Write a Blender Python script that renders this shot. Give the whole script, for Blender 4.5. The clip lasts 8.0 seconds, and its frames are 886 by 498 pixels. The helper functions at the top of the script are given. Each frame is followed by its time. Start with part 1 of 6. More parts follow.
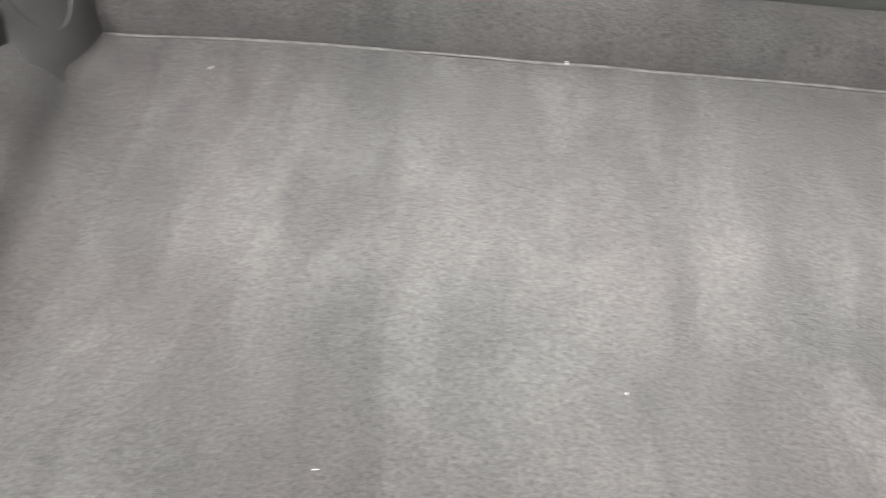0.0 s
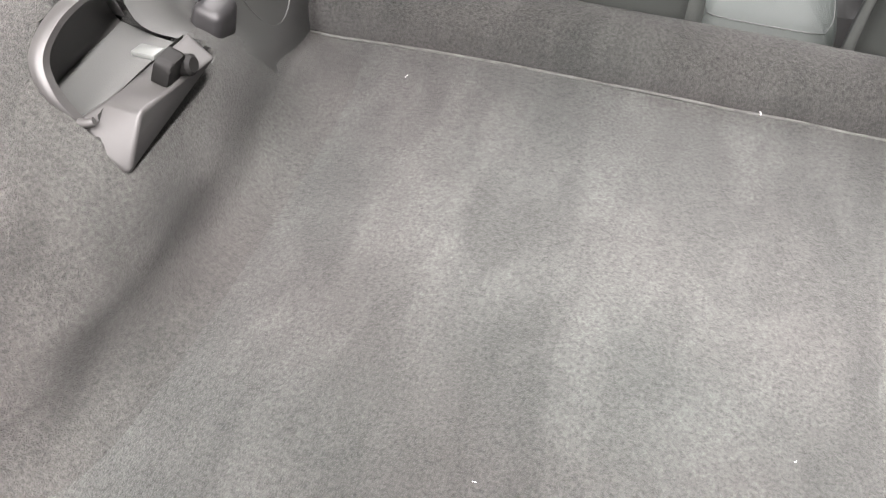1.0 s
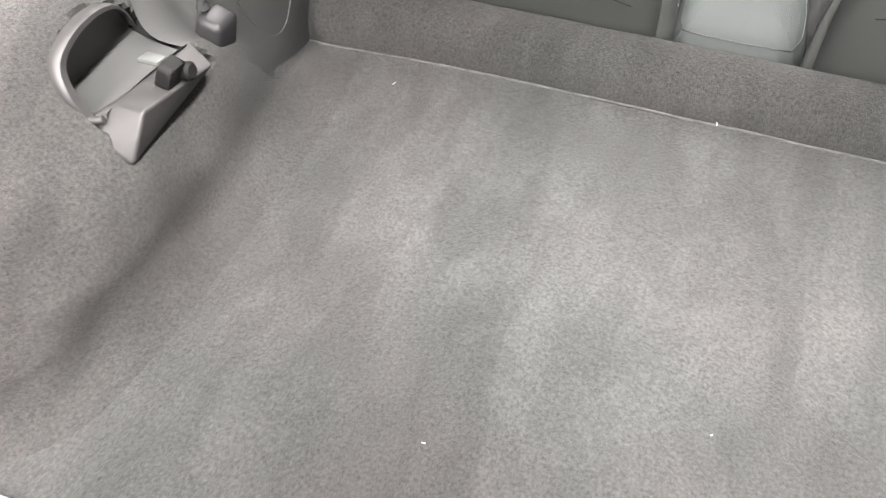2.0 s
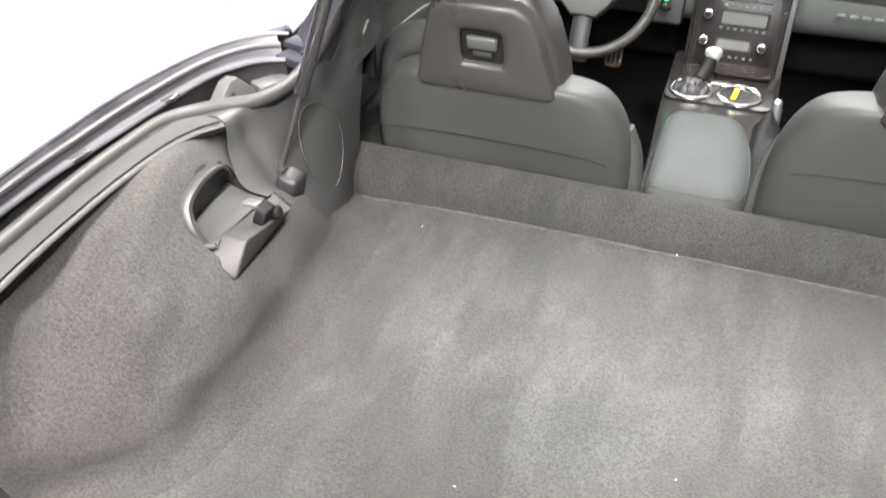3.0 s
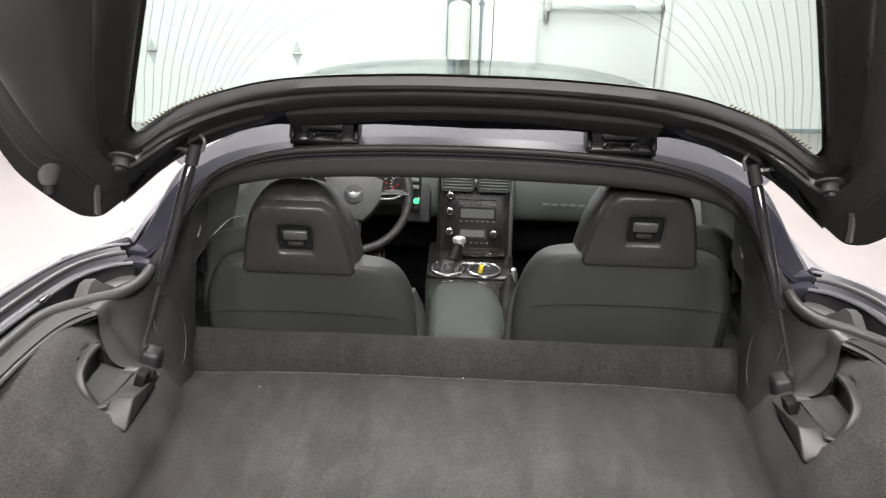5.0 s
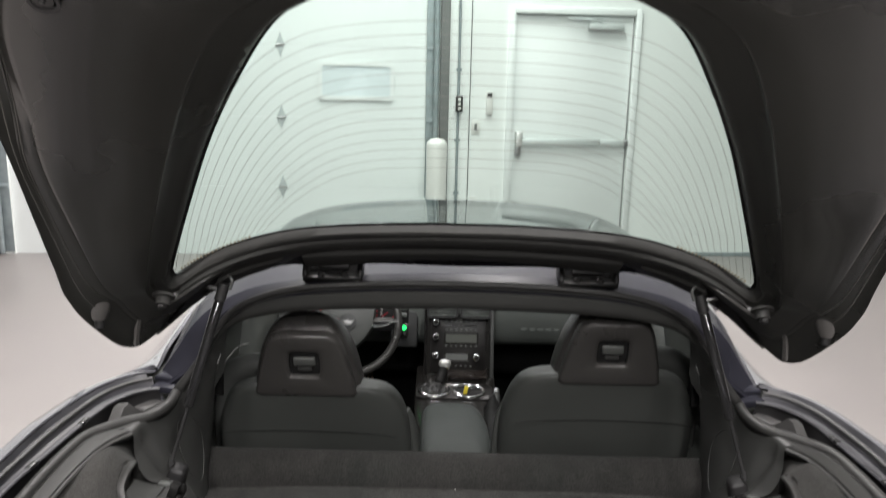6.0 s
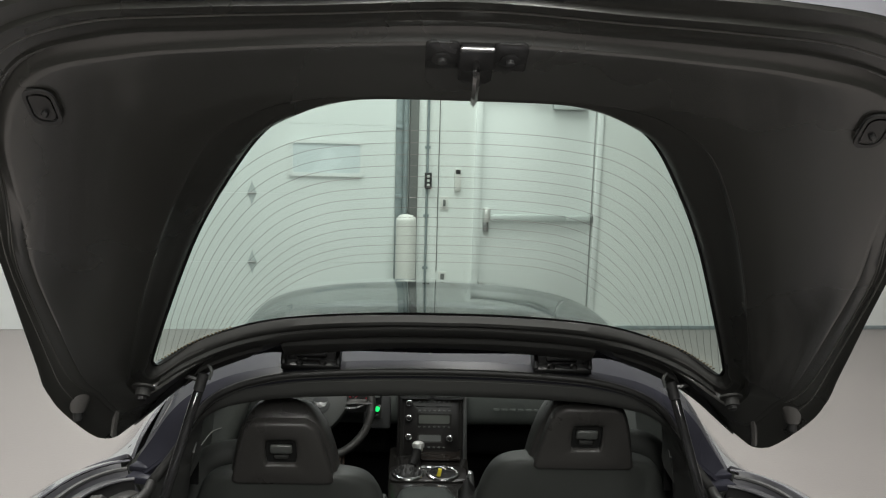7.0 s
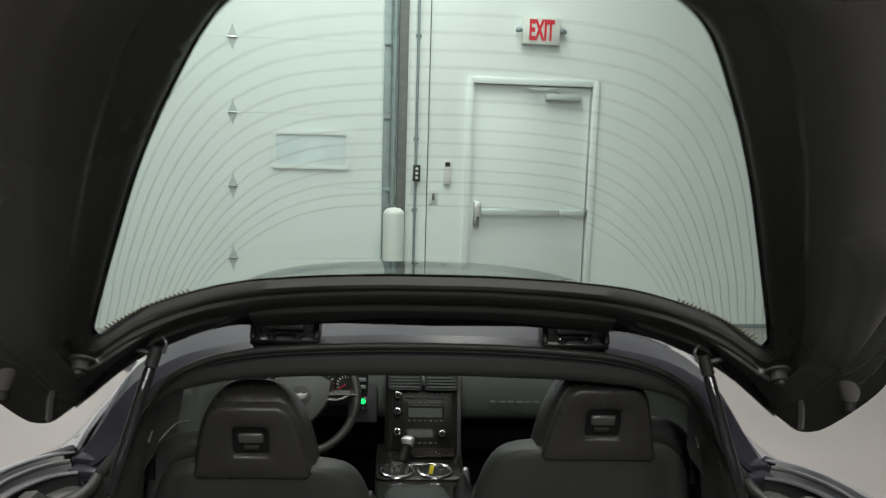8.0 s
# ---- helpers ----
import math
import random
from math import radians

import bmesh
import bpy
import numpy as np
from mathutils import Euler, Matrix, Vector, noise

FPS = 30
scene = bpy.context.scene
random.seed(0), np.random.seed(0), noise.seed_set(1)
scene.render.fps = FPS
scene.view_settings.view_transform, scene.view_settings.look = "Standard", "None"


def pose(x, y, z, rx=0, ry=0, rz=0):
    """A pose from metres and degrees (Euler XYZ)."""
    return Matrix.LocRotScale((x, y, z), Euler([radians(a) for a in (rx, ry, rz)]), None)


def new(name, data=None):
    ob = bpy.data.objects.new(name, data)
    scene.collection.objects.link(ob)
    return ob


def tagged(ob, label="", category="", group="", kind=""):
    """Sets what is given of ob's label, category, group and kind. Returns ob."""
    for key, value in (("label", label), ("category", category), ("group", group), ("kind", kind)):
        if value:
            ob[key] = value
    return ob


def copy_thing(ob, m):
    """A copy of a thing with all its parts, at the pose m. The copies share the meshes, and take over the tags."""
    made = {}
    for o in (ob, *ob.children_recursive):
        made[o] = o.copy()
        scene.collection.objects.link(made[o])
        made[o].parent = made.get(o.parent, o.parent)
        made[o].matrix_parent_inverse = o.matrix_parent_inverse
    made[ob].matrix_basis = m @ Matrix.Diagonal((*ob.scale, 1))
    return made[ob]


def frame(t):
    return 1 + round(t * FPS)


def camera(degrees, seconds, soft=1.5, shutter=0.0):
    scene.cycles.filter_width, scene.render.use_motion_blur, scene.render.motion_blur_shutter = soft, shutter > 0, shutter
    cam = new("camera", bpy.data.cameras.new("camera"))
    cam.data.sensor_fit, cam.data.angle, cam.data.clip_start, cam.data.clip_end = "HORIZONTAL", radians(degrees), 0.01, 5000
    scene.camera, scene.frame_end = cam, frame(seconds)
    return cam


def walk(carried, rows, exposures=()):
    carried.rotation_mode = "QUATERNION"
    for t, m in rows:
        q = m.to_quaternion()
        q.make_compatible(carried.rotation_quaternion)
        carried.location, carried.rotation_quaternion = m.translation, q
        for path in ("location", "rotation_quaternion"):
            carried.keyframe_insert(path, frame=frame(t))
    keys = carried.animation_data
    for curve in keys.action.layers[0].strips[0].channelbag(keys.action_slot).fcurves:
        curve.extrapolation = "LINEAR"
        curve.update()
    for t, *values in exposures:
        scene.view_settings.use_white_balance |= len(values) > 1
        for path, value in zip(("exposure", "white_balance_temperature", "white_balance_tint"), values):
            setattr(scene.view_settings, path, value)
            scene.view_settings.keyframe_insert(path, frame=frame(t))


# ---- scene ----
cam = camera(55.70, 8.0, soft=1.15, shutter=0.4)
# seconds, x, y, z in metres, then yaw, pitch and roll in degrees
PATH = [
    (0.0, -0.0643, -0.8410, 1.3268, 5.352, -49.309, 1.465),
    (0.5, -0.1345, -0.8622, 1.3383, 12.193, -48.732, 0.817),
    (1.0, -0.1250, -0.8568, 1.3412, 17.146, -48.485, 0.978),
    (1.2, -0.1008, -0.8525, 1.3510, 17.823, -48.508, 1.159),
    (2.3, -0.0231, -0.9651, 1.4475, 21.169, -47.797, -0.735),
    (2.5, -0.0058, -1.0198, 1.4879, 21.353, -44.879, -0.832),
    (3.0, 0.0170, -1.1532, 1.5416, 20.141, -36.985, -0.074),
    (3.5, 0.0046, -1.2277, 1.5758, 16.949, -31.444, 1.199),
    (4.0, 0.0344, -1.3070, 1.5945, 8.843, -26.478, 1.633),
    (4.2, 0.0397, -1.3365, 1.6027, 6.368, -25.509, 1.959),
    (5.3, -0.0228, -1.6606, 1.6384, 0.996, -20.267, 1.335),
    (5.5, -0.0279, -1.7145, 1.6566, 0.697, -19.298, 1.299),
    (6.0, -0.0394, -1.7954, 1.7093, 0.059, -13.138, 1.344),
    (6.5, -0.0530, -1.8312, 1.7456, -1.214, -9.658, 1.575),
    (7.0, -0.0646, -1.8318, 1.7579, -2.152, -8.311, 1.636),
    (7.5, -0.0727, -1.7806, 1.7346, -2.601, -7.617, 1.588),
    (8.0, -0.0681, -1.5935, 1.6203, -3.022, -7.764, 1.695),
]
# seconds, stops, kelvin, tint
EXPOSURES = [(0.0, 2.26, 6500, 15), (0.6, 2.40, 6500, 15), (1.2, 2.40, 6500, 15), (2.5, 2.38, 6500, 14), (3.0, 2.38, 6500, 14), (3.5, 2.05, 6500, 14), (4.2, 1.41, 6500, 14), (5.5, 0.65, 6500, 15), (6.5, -0.24, 6500, 7), (8.0, -0.42, 6500, 5)]
walk(cam, [(t, pose(x, y, z, 90 + pitch, 0, yaw) @ pose(0, 0, 0, 0, 0, roll)) for t, x, y, z, yaw, pitch, roll in PATH], EXPOSURES)

# ---- light: a closed hall, greyed where unseen, with rows of ceiling fixtures ----
world = bpy.data.worlds.new("hall_world")
world.use_nodes = True
world.node_tree.nodes["Background"].inputs[0].default_value = (0.9, 0.95, 1.0, 1)
world.node_tree.nodes["Background"].inputs[1].default_value = 0.02
scene.world = world

ROOM = Matrix.Translation((0, 5.296, 0)) @ Matrix.Rotation(radians(5.0), 4, "Z")
CEILING_Z = 4.6
FIXTURES = [(x, y) for y in (-1.6, -5.8, -8.8, -11.8) for x in (-1.6, 0.4)]
LAMP_WATTS = 124.0


# ---- materials ----
def socket(node, name, value):
    node.inputs[name].default_value = value


def material(name, color, rough=0.5, metal=0.0, vary=0.12, grain=0.0, grain_scale=400.0, blotch=3.0, spec=0.5, coat=0.0, sheen=0.0, alpha=1.0):
    """A procedural surface: blotches at one scale, fine grain with bump at another."""
    m = bpy.data.materials.new(name)
    m.use_nodes = True
    nt = m.node_tree
    b = nt.nodes["Principled BSDF"]
    socket(b, "Metallic", metal)
    socket(b, "Specular IOR Level", spec)
    socket(b, "Coat Weight", coat)
    socket(b, "Coat Roughness", 0.06)
    socket(b, "Sheen Weight", sheen)
    socket(b, "Alpha", alpha)
    co = nt.nodes.new("ShaderNodeTexCoord")
    big = nt.nodes.new("ShaderNodeTexNoise")
    socket(big, "Scale", blotch)
    socket(big, "Detail", 5.0)
    nt.links.new(co.outputs["Object"], big.inputs["Vector"])
    ramp = nt.nodes.new("ShaderNodeMapRange")
    socket(ramp, "From Min", 0.3)
    socket(ramp, "From Max", 0.7)
    socket(ramp, "To Min", 1.0 - vary)
    socket(ramp, "To Max", 1.0 + vary)
    nt.links.new(big.outputs["Fac"], ramp.inputs["Value"])
    mul = nt.nodes.new("ShaderNodeVectorMath")
    mul.operation = "MULTIPLY"
    mul.inputs[0].default_value = color
    nt.links.new(ramp.outputs["Result"], mul.inputs[1])
    nt.links.new(mul.outputs[0], b.inputs["Base Color"])
    rr = nt.nodes.new("ShaderNodeMapRange")
    socket(rr, "From Min", 0.3)
    socket(rr, "From Max", 0.7)
    socket(rr, "To Min", max(rough - 0.06, 0.02))
    socket(rr, "To Max", min(rough + 0.08, 1.0))
    nt.links.new(big.outputs["Fac"], rr.inputs["Value"])
    nt.links.new(rr.outputs["Result"], b.inputs["Roughness"])
    if grain:
        fine = nt.nodes.new("ShaderNodeTexNoise")
        socket(fine, "Scale", grain_scale)
        socket(fine, "Detail", 3.0)
        nt.links.new(co.outputs["Object"], fine.inputs["Vector"])
        bump = nt.nodes.new("ShaderNodeBump")
        socket(bump, "Strength", grain)
        socket(bump, "Distance", 0.6 / grain_scale)
        nt.links.new(fine.outputs["Fac"], bump.inputs["Height"])
        nt.links.new(bump.outputs["Normal"], b.inputs["Normal"])
    return m


def carpet_material(name, color, brushed=1.0):
    """Cut-pile car carpet: brushed nap in broad strokes, and a fine tuft."""
    m = bpy.data.materials.new(name)
    m.use_nodes = True
    nt = m.node_tree
    b = nt.nodes["Principled BSDF"]
    socket(b, "Roughness", 0.95)
    socket(b, "Specular IOR Level", 0.12)
    socket(b, "Sheen Weight", 0.06)
    socket(b, "Sheen Roughness", 0.6)
    co = nt.nodes.new("ShaderNodeTexCoord")
    warp = nt.nodes.new("ShaderNodeTexNoise")
    socket(warp, "Scale", 3.0)
    socket(warp, "Detail", 2.0)
    nt.links.new(co.outputs["Object"], warp.inputs["Vector"])
    add = nt.nodes.new("ShaderNodeVectorMath")
    add.operation = "MULTIPLY_ADD"
    add.inputs[1].default_value = (0.1, 0.1, 0.1)
    nt.links.new(warp.outputs["Color"], add.inputs[0])
    nt.links.new(co.outputs["Object"], add.inputs[2])
    turn = nt.nodes.new("ShaderNodeMapping")
    turn.inputs["Rotation"].default_value = (0, 0, radians(28))
    turn.inputs["Scale"].default_value = (15.0, 8.0, 10.0)
    nt.links.new(add.outputs[0], turn.inputs["Vector"])
    stroke = nt.nodes.new("ShaderNodeTexNoise")
    socket(stroke, "Scale", 1.0)
    socket(stroke, "Detail", 3.0)
    socket(stroke, "Roughness", 0.55)
    nt.links.new(turn.outputs["Vector"], stroke.inputs["Vector"])
    fine = nt.nodes.new("ShaderNodeTexNoise")
    socket(fine, "Scale", 260.0)
    socket(fine, "Detail", 4.0)
    socket(fine, "Roughness", 0.75)
    nt.links.new(co.outputs["Object"], fine.inputs["Vector"])
    tuft = nt.nodes.new("ShaderNodeTexNoise")
    socket(tuft, "Scale", 620.0)
    socket(tuft, "Detail", 2.0)
    nt.links.new(co.outputs["Object"], tuft.inputs["Vector"])
    r1 = nt.nodes.new("ShaderNodeMapRange")
    for n, v in (("From Min", 0.38), ("From Max", 0.62), ("To Min", 0.90), ("To Max", 1.08)):
        socket(r1, n, v)
    nt.links.new(stroke.outputs["Fac"], r1.inputs["Value"])
    r2 = nt.nodes.new("ShaderNodeMapRange")
    for n, v in (("From Min", 0.32), ("From Max", 0.68), ("To Min", 0.5), ("To Max", 1.5)):
        socket(r2, n, v)
    nt.links.new(fine.outputs["Fac"], r2.inputs["Value"])
    a = nt.nodes.new("ShaderNodeMath")
    a.operation = "MULTIPLY"
    nt.links.new(r1.outputs["Result"], a.inputs[0])
    nt.links.new(r2.outputs["Result"], a.inputs[1])
    # a second set of strokes across the first, and a faint shift of hue
    turn2 = nt.nodes.new("ShaderNodeMapping")
    turn2.inputs["Rotation"].default_value = (0, 0, radians(-38))
    turn2.inputs["Location"].default_value = (3.1, 1.7, 0.4)
    turn2.inputs["Scale"].default_value = (16.0, 5.0, 9.0)
    nt.links.new(add.outputs[0], turn2.inputs["Vector"])
    stroke2 = nt.nodes.new("ShaderNodeTexNoise")
    socket(stroke2, "Scale", 1.0)
    socket(stroke2, "Detail", 2.0)
    nt.links.new(turn2.outputs["Vector"], stroke2.inputs["Vector"])
    r3 = nt.nodes.new("ShaderNodeMapRange")
    for n, v in (("From Min", 0.46), ("From Max", 0.54), ("To Min", 0.90), ("To Max", 1.07)):
        socket(r3, n, v)
    nt.links.new(stroke2.outputs["Fac"], r3.inputs["Value"])
    both_strokes = nt.nodes.new("ShaderNodeMath")
    both_strokes.operation = "MULTIPLY"
    nt.links.new(a.outputs[0], both_strokes.inputs[0])
    nt.links.new(r3.outputs["Result"], both_strokes.inputs[1])
    # overlapping brushed patches
    turn3 = nt.nodes.new("ShaderNodeMapping")
    turn3.inputs["Rotation"].default_value = (0, 0, radians(30))
    turn3.inputs["Scale"].default_value = (17.0, 5.0, 8.0)
    nt.links.new(add.outputs[0], turn3.inputs["Vector"])
    patch = nt.nodes.new("ShaderNodeTexVoronoi")
    patch.feature = "SMOOTH_F1"
    socket(patch, "Scale", 1.0)
    socket(patch, "Smoothness", 0.30)
    nt.links.new(turn3.outputs["Vector"], patch.inputs["Vector"])
    split = nt.nodes.new("ShaderNodeSeparateColor")
    nt.links.new(patch.outputs["Color"], split.inputs["Color"])
    r4 = nt.nodes.new("ShaderNodeMapRange")
    for n, v in (("From Min", 0.1), ("From Max", 0.9), ("To Min", 1 - 0.11 * brushed), ("To Max", 1 + 0.11 * brushed)):
        socket(r4, n, v)
    nt.links.new(split.outputs["Red"], r4.inputs["Value"])
    patched = nt.nodes.new("ShaderNodeMath")
    patched.operation = "MULTIPLY"
    nt.links.new(both_strokes.outputs[0], patched.inputs[0])
    nt.links.new(r4.outputs["Result"], patched.inputs[1])
    hue = nt.nodes.new("ShaderNodeMix")
    hue.data_type = "RGBA"
    hue.inputs["A"].default_value = (color[0] * 1.11, color[1] * 0.97, color[2] * 0.985, 1)
    hue.inputs["B"].default_value = (color[0] * 0.92, color[1] * 1.02, color[2] * 0.99, 1)
    nt.links.new(warp.outputs["Fac"], hue.inputs["Factor"])
    mul = nt.nodes.new("ShaderNodeVectorMath")
    mul.operation = "MULTIPLY"
    nt.links.new(hue.outputs["Result"], mul.inputs[0])
    nt.links.new(patched.outputs[0], mul.inputs[1])
    nt.links.new(mul.outputs[0], b.inputs["Base Color"])
    mix = nt.nodes.new("ShaderNodeMath")
    mix.operation = "ADD"
    nt.links.new(fine.outputs["Fac"], mix.inputs[0])
    nt.links.new(tuft.outputs["Fac"], mix.inputs[1])
    bump = nt.nodes.new("ShaderNodeBump")
    socket(bump, "Strength", 0.9)
    socket(bump, "Distance", 0.0028)
    nt.links.new(mix.outputs[0], bump.inputs["Height"])
    nt.links.new(bump.outputs["Normal"], b.inputs["Normal"])
    return m


def glass_material(name, tint, rough=0.0):
    """A thin sheet: straight through, with the gloss of glass over it."""
    m = bpy.data.materials.new(name)
    m.use_nodes = True
    nt = m.node_tree
    nt.nodes.remove(nt.nodes["Principled BSDF"])
    clear = nt.nodes.new("ShaderNodeBsdfTransparent")
    clear.inputs["Color"].default_value = (*tint, 1)
    gloss = nt.nodes.new("ShaderNodeBsdfGlossy")
    socket(gloss, "Roughness", rough)
    face = nt.nodes.new("ShaderNodeLayerWeight")
    socket(face, "Blend", 0.5)
    power = nt.nodes.new("ShaderNodeMath")
    power.operation = "POWER"
    power.inputs[1].default_value = 5.0
    nt.links.new(face.outputs["Facing"], power.inputs[0])
    fres = nt.nodes.new("ShaderNodeMath")
    fres.operation = "MULTIPLY_ADD"
    fres.inputs[1].default_value, fres.inputs[2].default_value = 0.9, 0.05
    nt.links.new(power.outputs[0], fres.inputs[0])
    mix = nt.nodes.new("ShaderNodeMixShader")
    nt.links.new(fres.outputs[0], mix.inputs[0])
    nt.links.new(clear.outputs[0], mix.inputs[1])
    nt.links.new(gloss.outputs[0], mix.inputs[2])
    nt.links.new(mix.outputs[0], nt.nodes["Material Output"].inputs["Surface"])
    return m


def glow_material(name, color, strength):
    m = bpy.data.materials.new(name)
    m.use_nodes = True
    nt = m.node_tree
    b = nt.nodes["Principled BSDF"]
    b.inputs["Base Color"].default_value = (*color, 1)
    b.inputs["Emission Color"].default_value = (*color, 1)
    socket(b, "Emission Strength", strength)
    return m


CARPET = carpet_material("grey_carpet", (0.0362, 0.0370, 0.0350), 1.2)
# side and partition carpets repeat the floor carpet in darker tones
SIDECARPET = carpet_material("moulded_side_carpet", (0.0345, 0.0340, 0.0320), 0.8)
ROLLCARPET = carpet_material("partition_carpet", (0.0305, 0.0305, 0.0290), 0.5)
CARPET_EDGE = material("frayed_carpet_edge", (0.062, 0.062, 0.059), 0.95, grain=0.5, grain_scale=300, vary=0.3, blotch=60.0, spec=0.1)
TRIM = material("grey_trim_plastic", (0.0310, 0.0315, 0.0300), 0.44, grain=0.25, grain_scale=900, vary=0.07, spec=0.45)
# trim plastic copied lighter, making up for light the hoop lacks
HOOP = material("lightened_hoop_trim", (0.0620, 0.0628, 0.0595), 0.48, grain=0.25, grain_scale=900, vary=0.07, spec=0.4)
PALETRIM = material("pale_trim_plastic", (0.050, 0.049, 0.048), 0.50, grain=0.2, grain_scale=900, vary=0.08)
BIN = material("bin_plastic", (0.031, 0.030, 0.029), 0.46, grain=0.2, grain_scale=1100, vary=0.06)
BIN_MAT = material("bin_liner", (0.037, 0.038, 0.036), 0.8, grain=0.3, grain_scale=700, vary=0.1)
SEAL = material("rubber_seal", (0.0275, 0.0273, 0.0262), 0.48, grain=0.2, grain_scale=500, vary=0.12)
HATCH = material("hatch_liner", (0.0285, 0.0282, 0.0250), 0.28, grain=0.05, grain_scale=900, vary=0.12, blotch=2.0, spec=0.9, coat=0.2)
# paler than the liner, so its beads look like lit edges
LINER_GLINT = material("painted_liner_glint", (0.085, 0.083, 0.076), 0.32, vary=0.2, blotch=6.0)
BRASS = material("printed_brown_feed", (0.19, 0.15, 0.085), 0.5, vary=0.15, blotch=30.0)
GUNMETAL = material("polished_strut_black", (0.014, 0.014, 0.0145), 0.10, vary=0.15, blotch=20.0, spec=0.8, coat=1.0)
BEADGREY = material("grey_glass_bead", (0.030, 0.030, 0.028), 0.60, grain=0.15, grain_scale=700, vary=0.1)
BUMPER = material("grey_bump_rubber", (0.11, 0.105, 0.10), 0.33, grain=0.15, grain_scale=700, vary=0.1)
BEAM = material("beam_plastic", (0.036, 0.036, 0.034), 0.60, grain=0.25, grain_scale=700, vary=0.1, spec=0.3)
BLACK = material("black_plastic", (0.022, 0.022, 0.022), 0.45, grain=0.2, grain_scale=700, vary=0.15)
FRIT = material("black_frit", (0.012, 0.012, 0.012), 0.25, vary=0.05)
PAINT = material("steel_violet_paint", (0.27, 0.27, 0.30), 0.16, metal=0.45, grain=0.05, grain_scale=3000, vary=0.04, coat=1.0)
# body paint copied darker: the shade under the hatch is in the colour
SHADED_PAINT = material("shaded_body_paint", (0.023, 0.0232, 0.0305), 0.30, metal=0.0, grain=0.04, grain_scale=3000, vary=0.10, spec=0.06)
GUTTER = material("gutter_metal", (0.034, 0.0338, 0.038), 0.44, metal=0.0, vary=0.3, blotch=14.0, spec=0.5)
CHANNEL = material("dark_drain_channel", (0.018, 0.0175, 0.018), 0.5, vary=0.3, blotch=12.0, spec=0.3)
LEATHER = material("dark_leather", (0.043, 0.0412, 0.0390), 0.30, grain=0.45, grain_scale=420, vary=0.1, blotch=9.0)
CLOTH = material("seat_back_vinyl", (0.048, 0.0515, 0.0480), 0.50, grain=0.4, grain_scale=500, vary=0.09, blotch=6.0)
ARMREST = material("armrest_leather", (0.036, 0.041, 0.038), 0.6, grain=0.4, grain_scale=450, vary=0.07, blotch=7.0, spec=0.3)
QUARTER = material("quarter_trim_vinyl", (0.060, 0.064, 0.058), 0.45, grain=0.3, grain_scale=500, vary=0.1, blotch=5.0)
BOLSTER = material("pale_bolster_leather", (0.10, 0.105, 0.10), 0.4, grain=0.4, grain_scale=450, vary=0.08, blotch=7.0)
DASH = material("dash_vinyl", (0.125, 0.135, 0.126), 0.42, grain=0.45, grain_scale=520, vary=0.08, blotch=5.0)
HUB = material("grey_hub_vinyl", (0.064, 0.066, 0.062), 0.5, grain=0.4, grain_scale=520, vary=0.08, blotch=6.0)
GLOSSBLACK = material("gloss_black", (0.015, 0.014, 0.013), 0.16, vary=0.1)
PIANO = material("brown_black_lacquer", (0.0125, 0.0112, 0.0108), 0.36, vary=0.12, blotch=12.0, spec=0.3)
PIANOGLOSS = material("polished_brown_black", (0.020, 0.016, 0.014), 0.08, vary=0.12, blotch=12.0, spec=0.8)
CHROME = material("chrome", (0.62, 0.62, 0.62), 0.18, metal=1.0, vary=0.06)
SATIN = material("satin_aluminium", (0.80, 0.80, 0.78), 0.38, metal=0.7, vary=0.05)
STEEL = material("dull_steel", (0.42, 0.42, 0.42), 0.35, metal=0.9, vary=0.12, blotch=20.0)
DARKSTEEL = material("dark_steel", (0.07, 0.07, 0.07), 0.22, metal=0.6, vary=0.15, blotch=20.0)
HINGE = material("hinge_black_steel", (0.014, 0.014, 0.014), 0.4, metal=0.4, vary=0.2, blotch=25.0)
BOOT = material("black_boot_leather", (0.0075, 0.0073, 0.007), 0.6, vary=0.2, blotch=30.0, spec=0.15)
FOOTWELL = material("black_footwell_carpet", (0.008, 0.008, 0.008), 0.95, grain=0.4, grain_scale=400, vary=0.2, spec=0.05)
PUCKER = material("crumpled_boot_leather", (0.019, 0.019, 0.0185), 0.5, vary=0.2, blotch=30.0)
# pedal steel with the orange of warm footwell light in its colour
PEDAL = material("warm_tinted_pedal_steel", (0.20, 0.14, 0.11), 0.40, metal=0.6, vary=0.15, blotch=20.0)
SCREEN = material("grey_display", (0.075, 0.079, 0.075), 0.3, vary=0.05)
DISPLAY = material("grey_green_display", (0.068, 0.072, 0.062), 0.35, vary=0.04)
WHITEPLASTIC = material("white_plastic", (0.70, 0.70, 0.67), 0.4, vary=0.04)
PALESTRIP = material("pale_strip", (0.33, 0.33, 0.315), 0.4, vary=0.05)
RED = material("red_print", (0.72, 0.03, 0.05), 0.4, vary=0.04)
YELLOW = material("yellow_plastic", (0.75, 0.62, 0.05), 0.4, vary=0.04)
WALL = material("white_wall", (0.80, 0.83, 0.81), 0.55, grain=0.1, grain_scale=120, vary=0.025, blotch=1.2)
DOORPAINT = material("door_paint", (0.78, 0.81, 0.80), 0.42, vary=0.02, blotch=1.5)
PANELPAINT = material("garage_door_paint", (0.77, 0.81, 0.80), 0.45, grain=0.12, grain_scale=260, vary=0.02, blotch=1.5)
GALV = material("galvanised_steel", (0.30, 0.35, 0.36), 0.45, metal=0.3, vary=0.15, blotch=16.0)
PALEZINC = material("pale_zinc_plate", (0.50, 0.54, 0.54), 0.5, metal=0.1, vary=0.12, blotch=20.0)
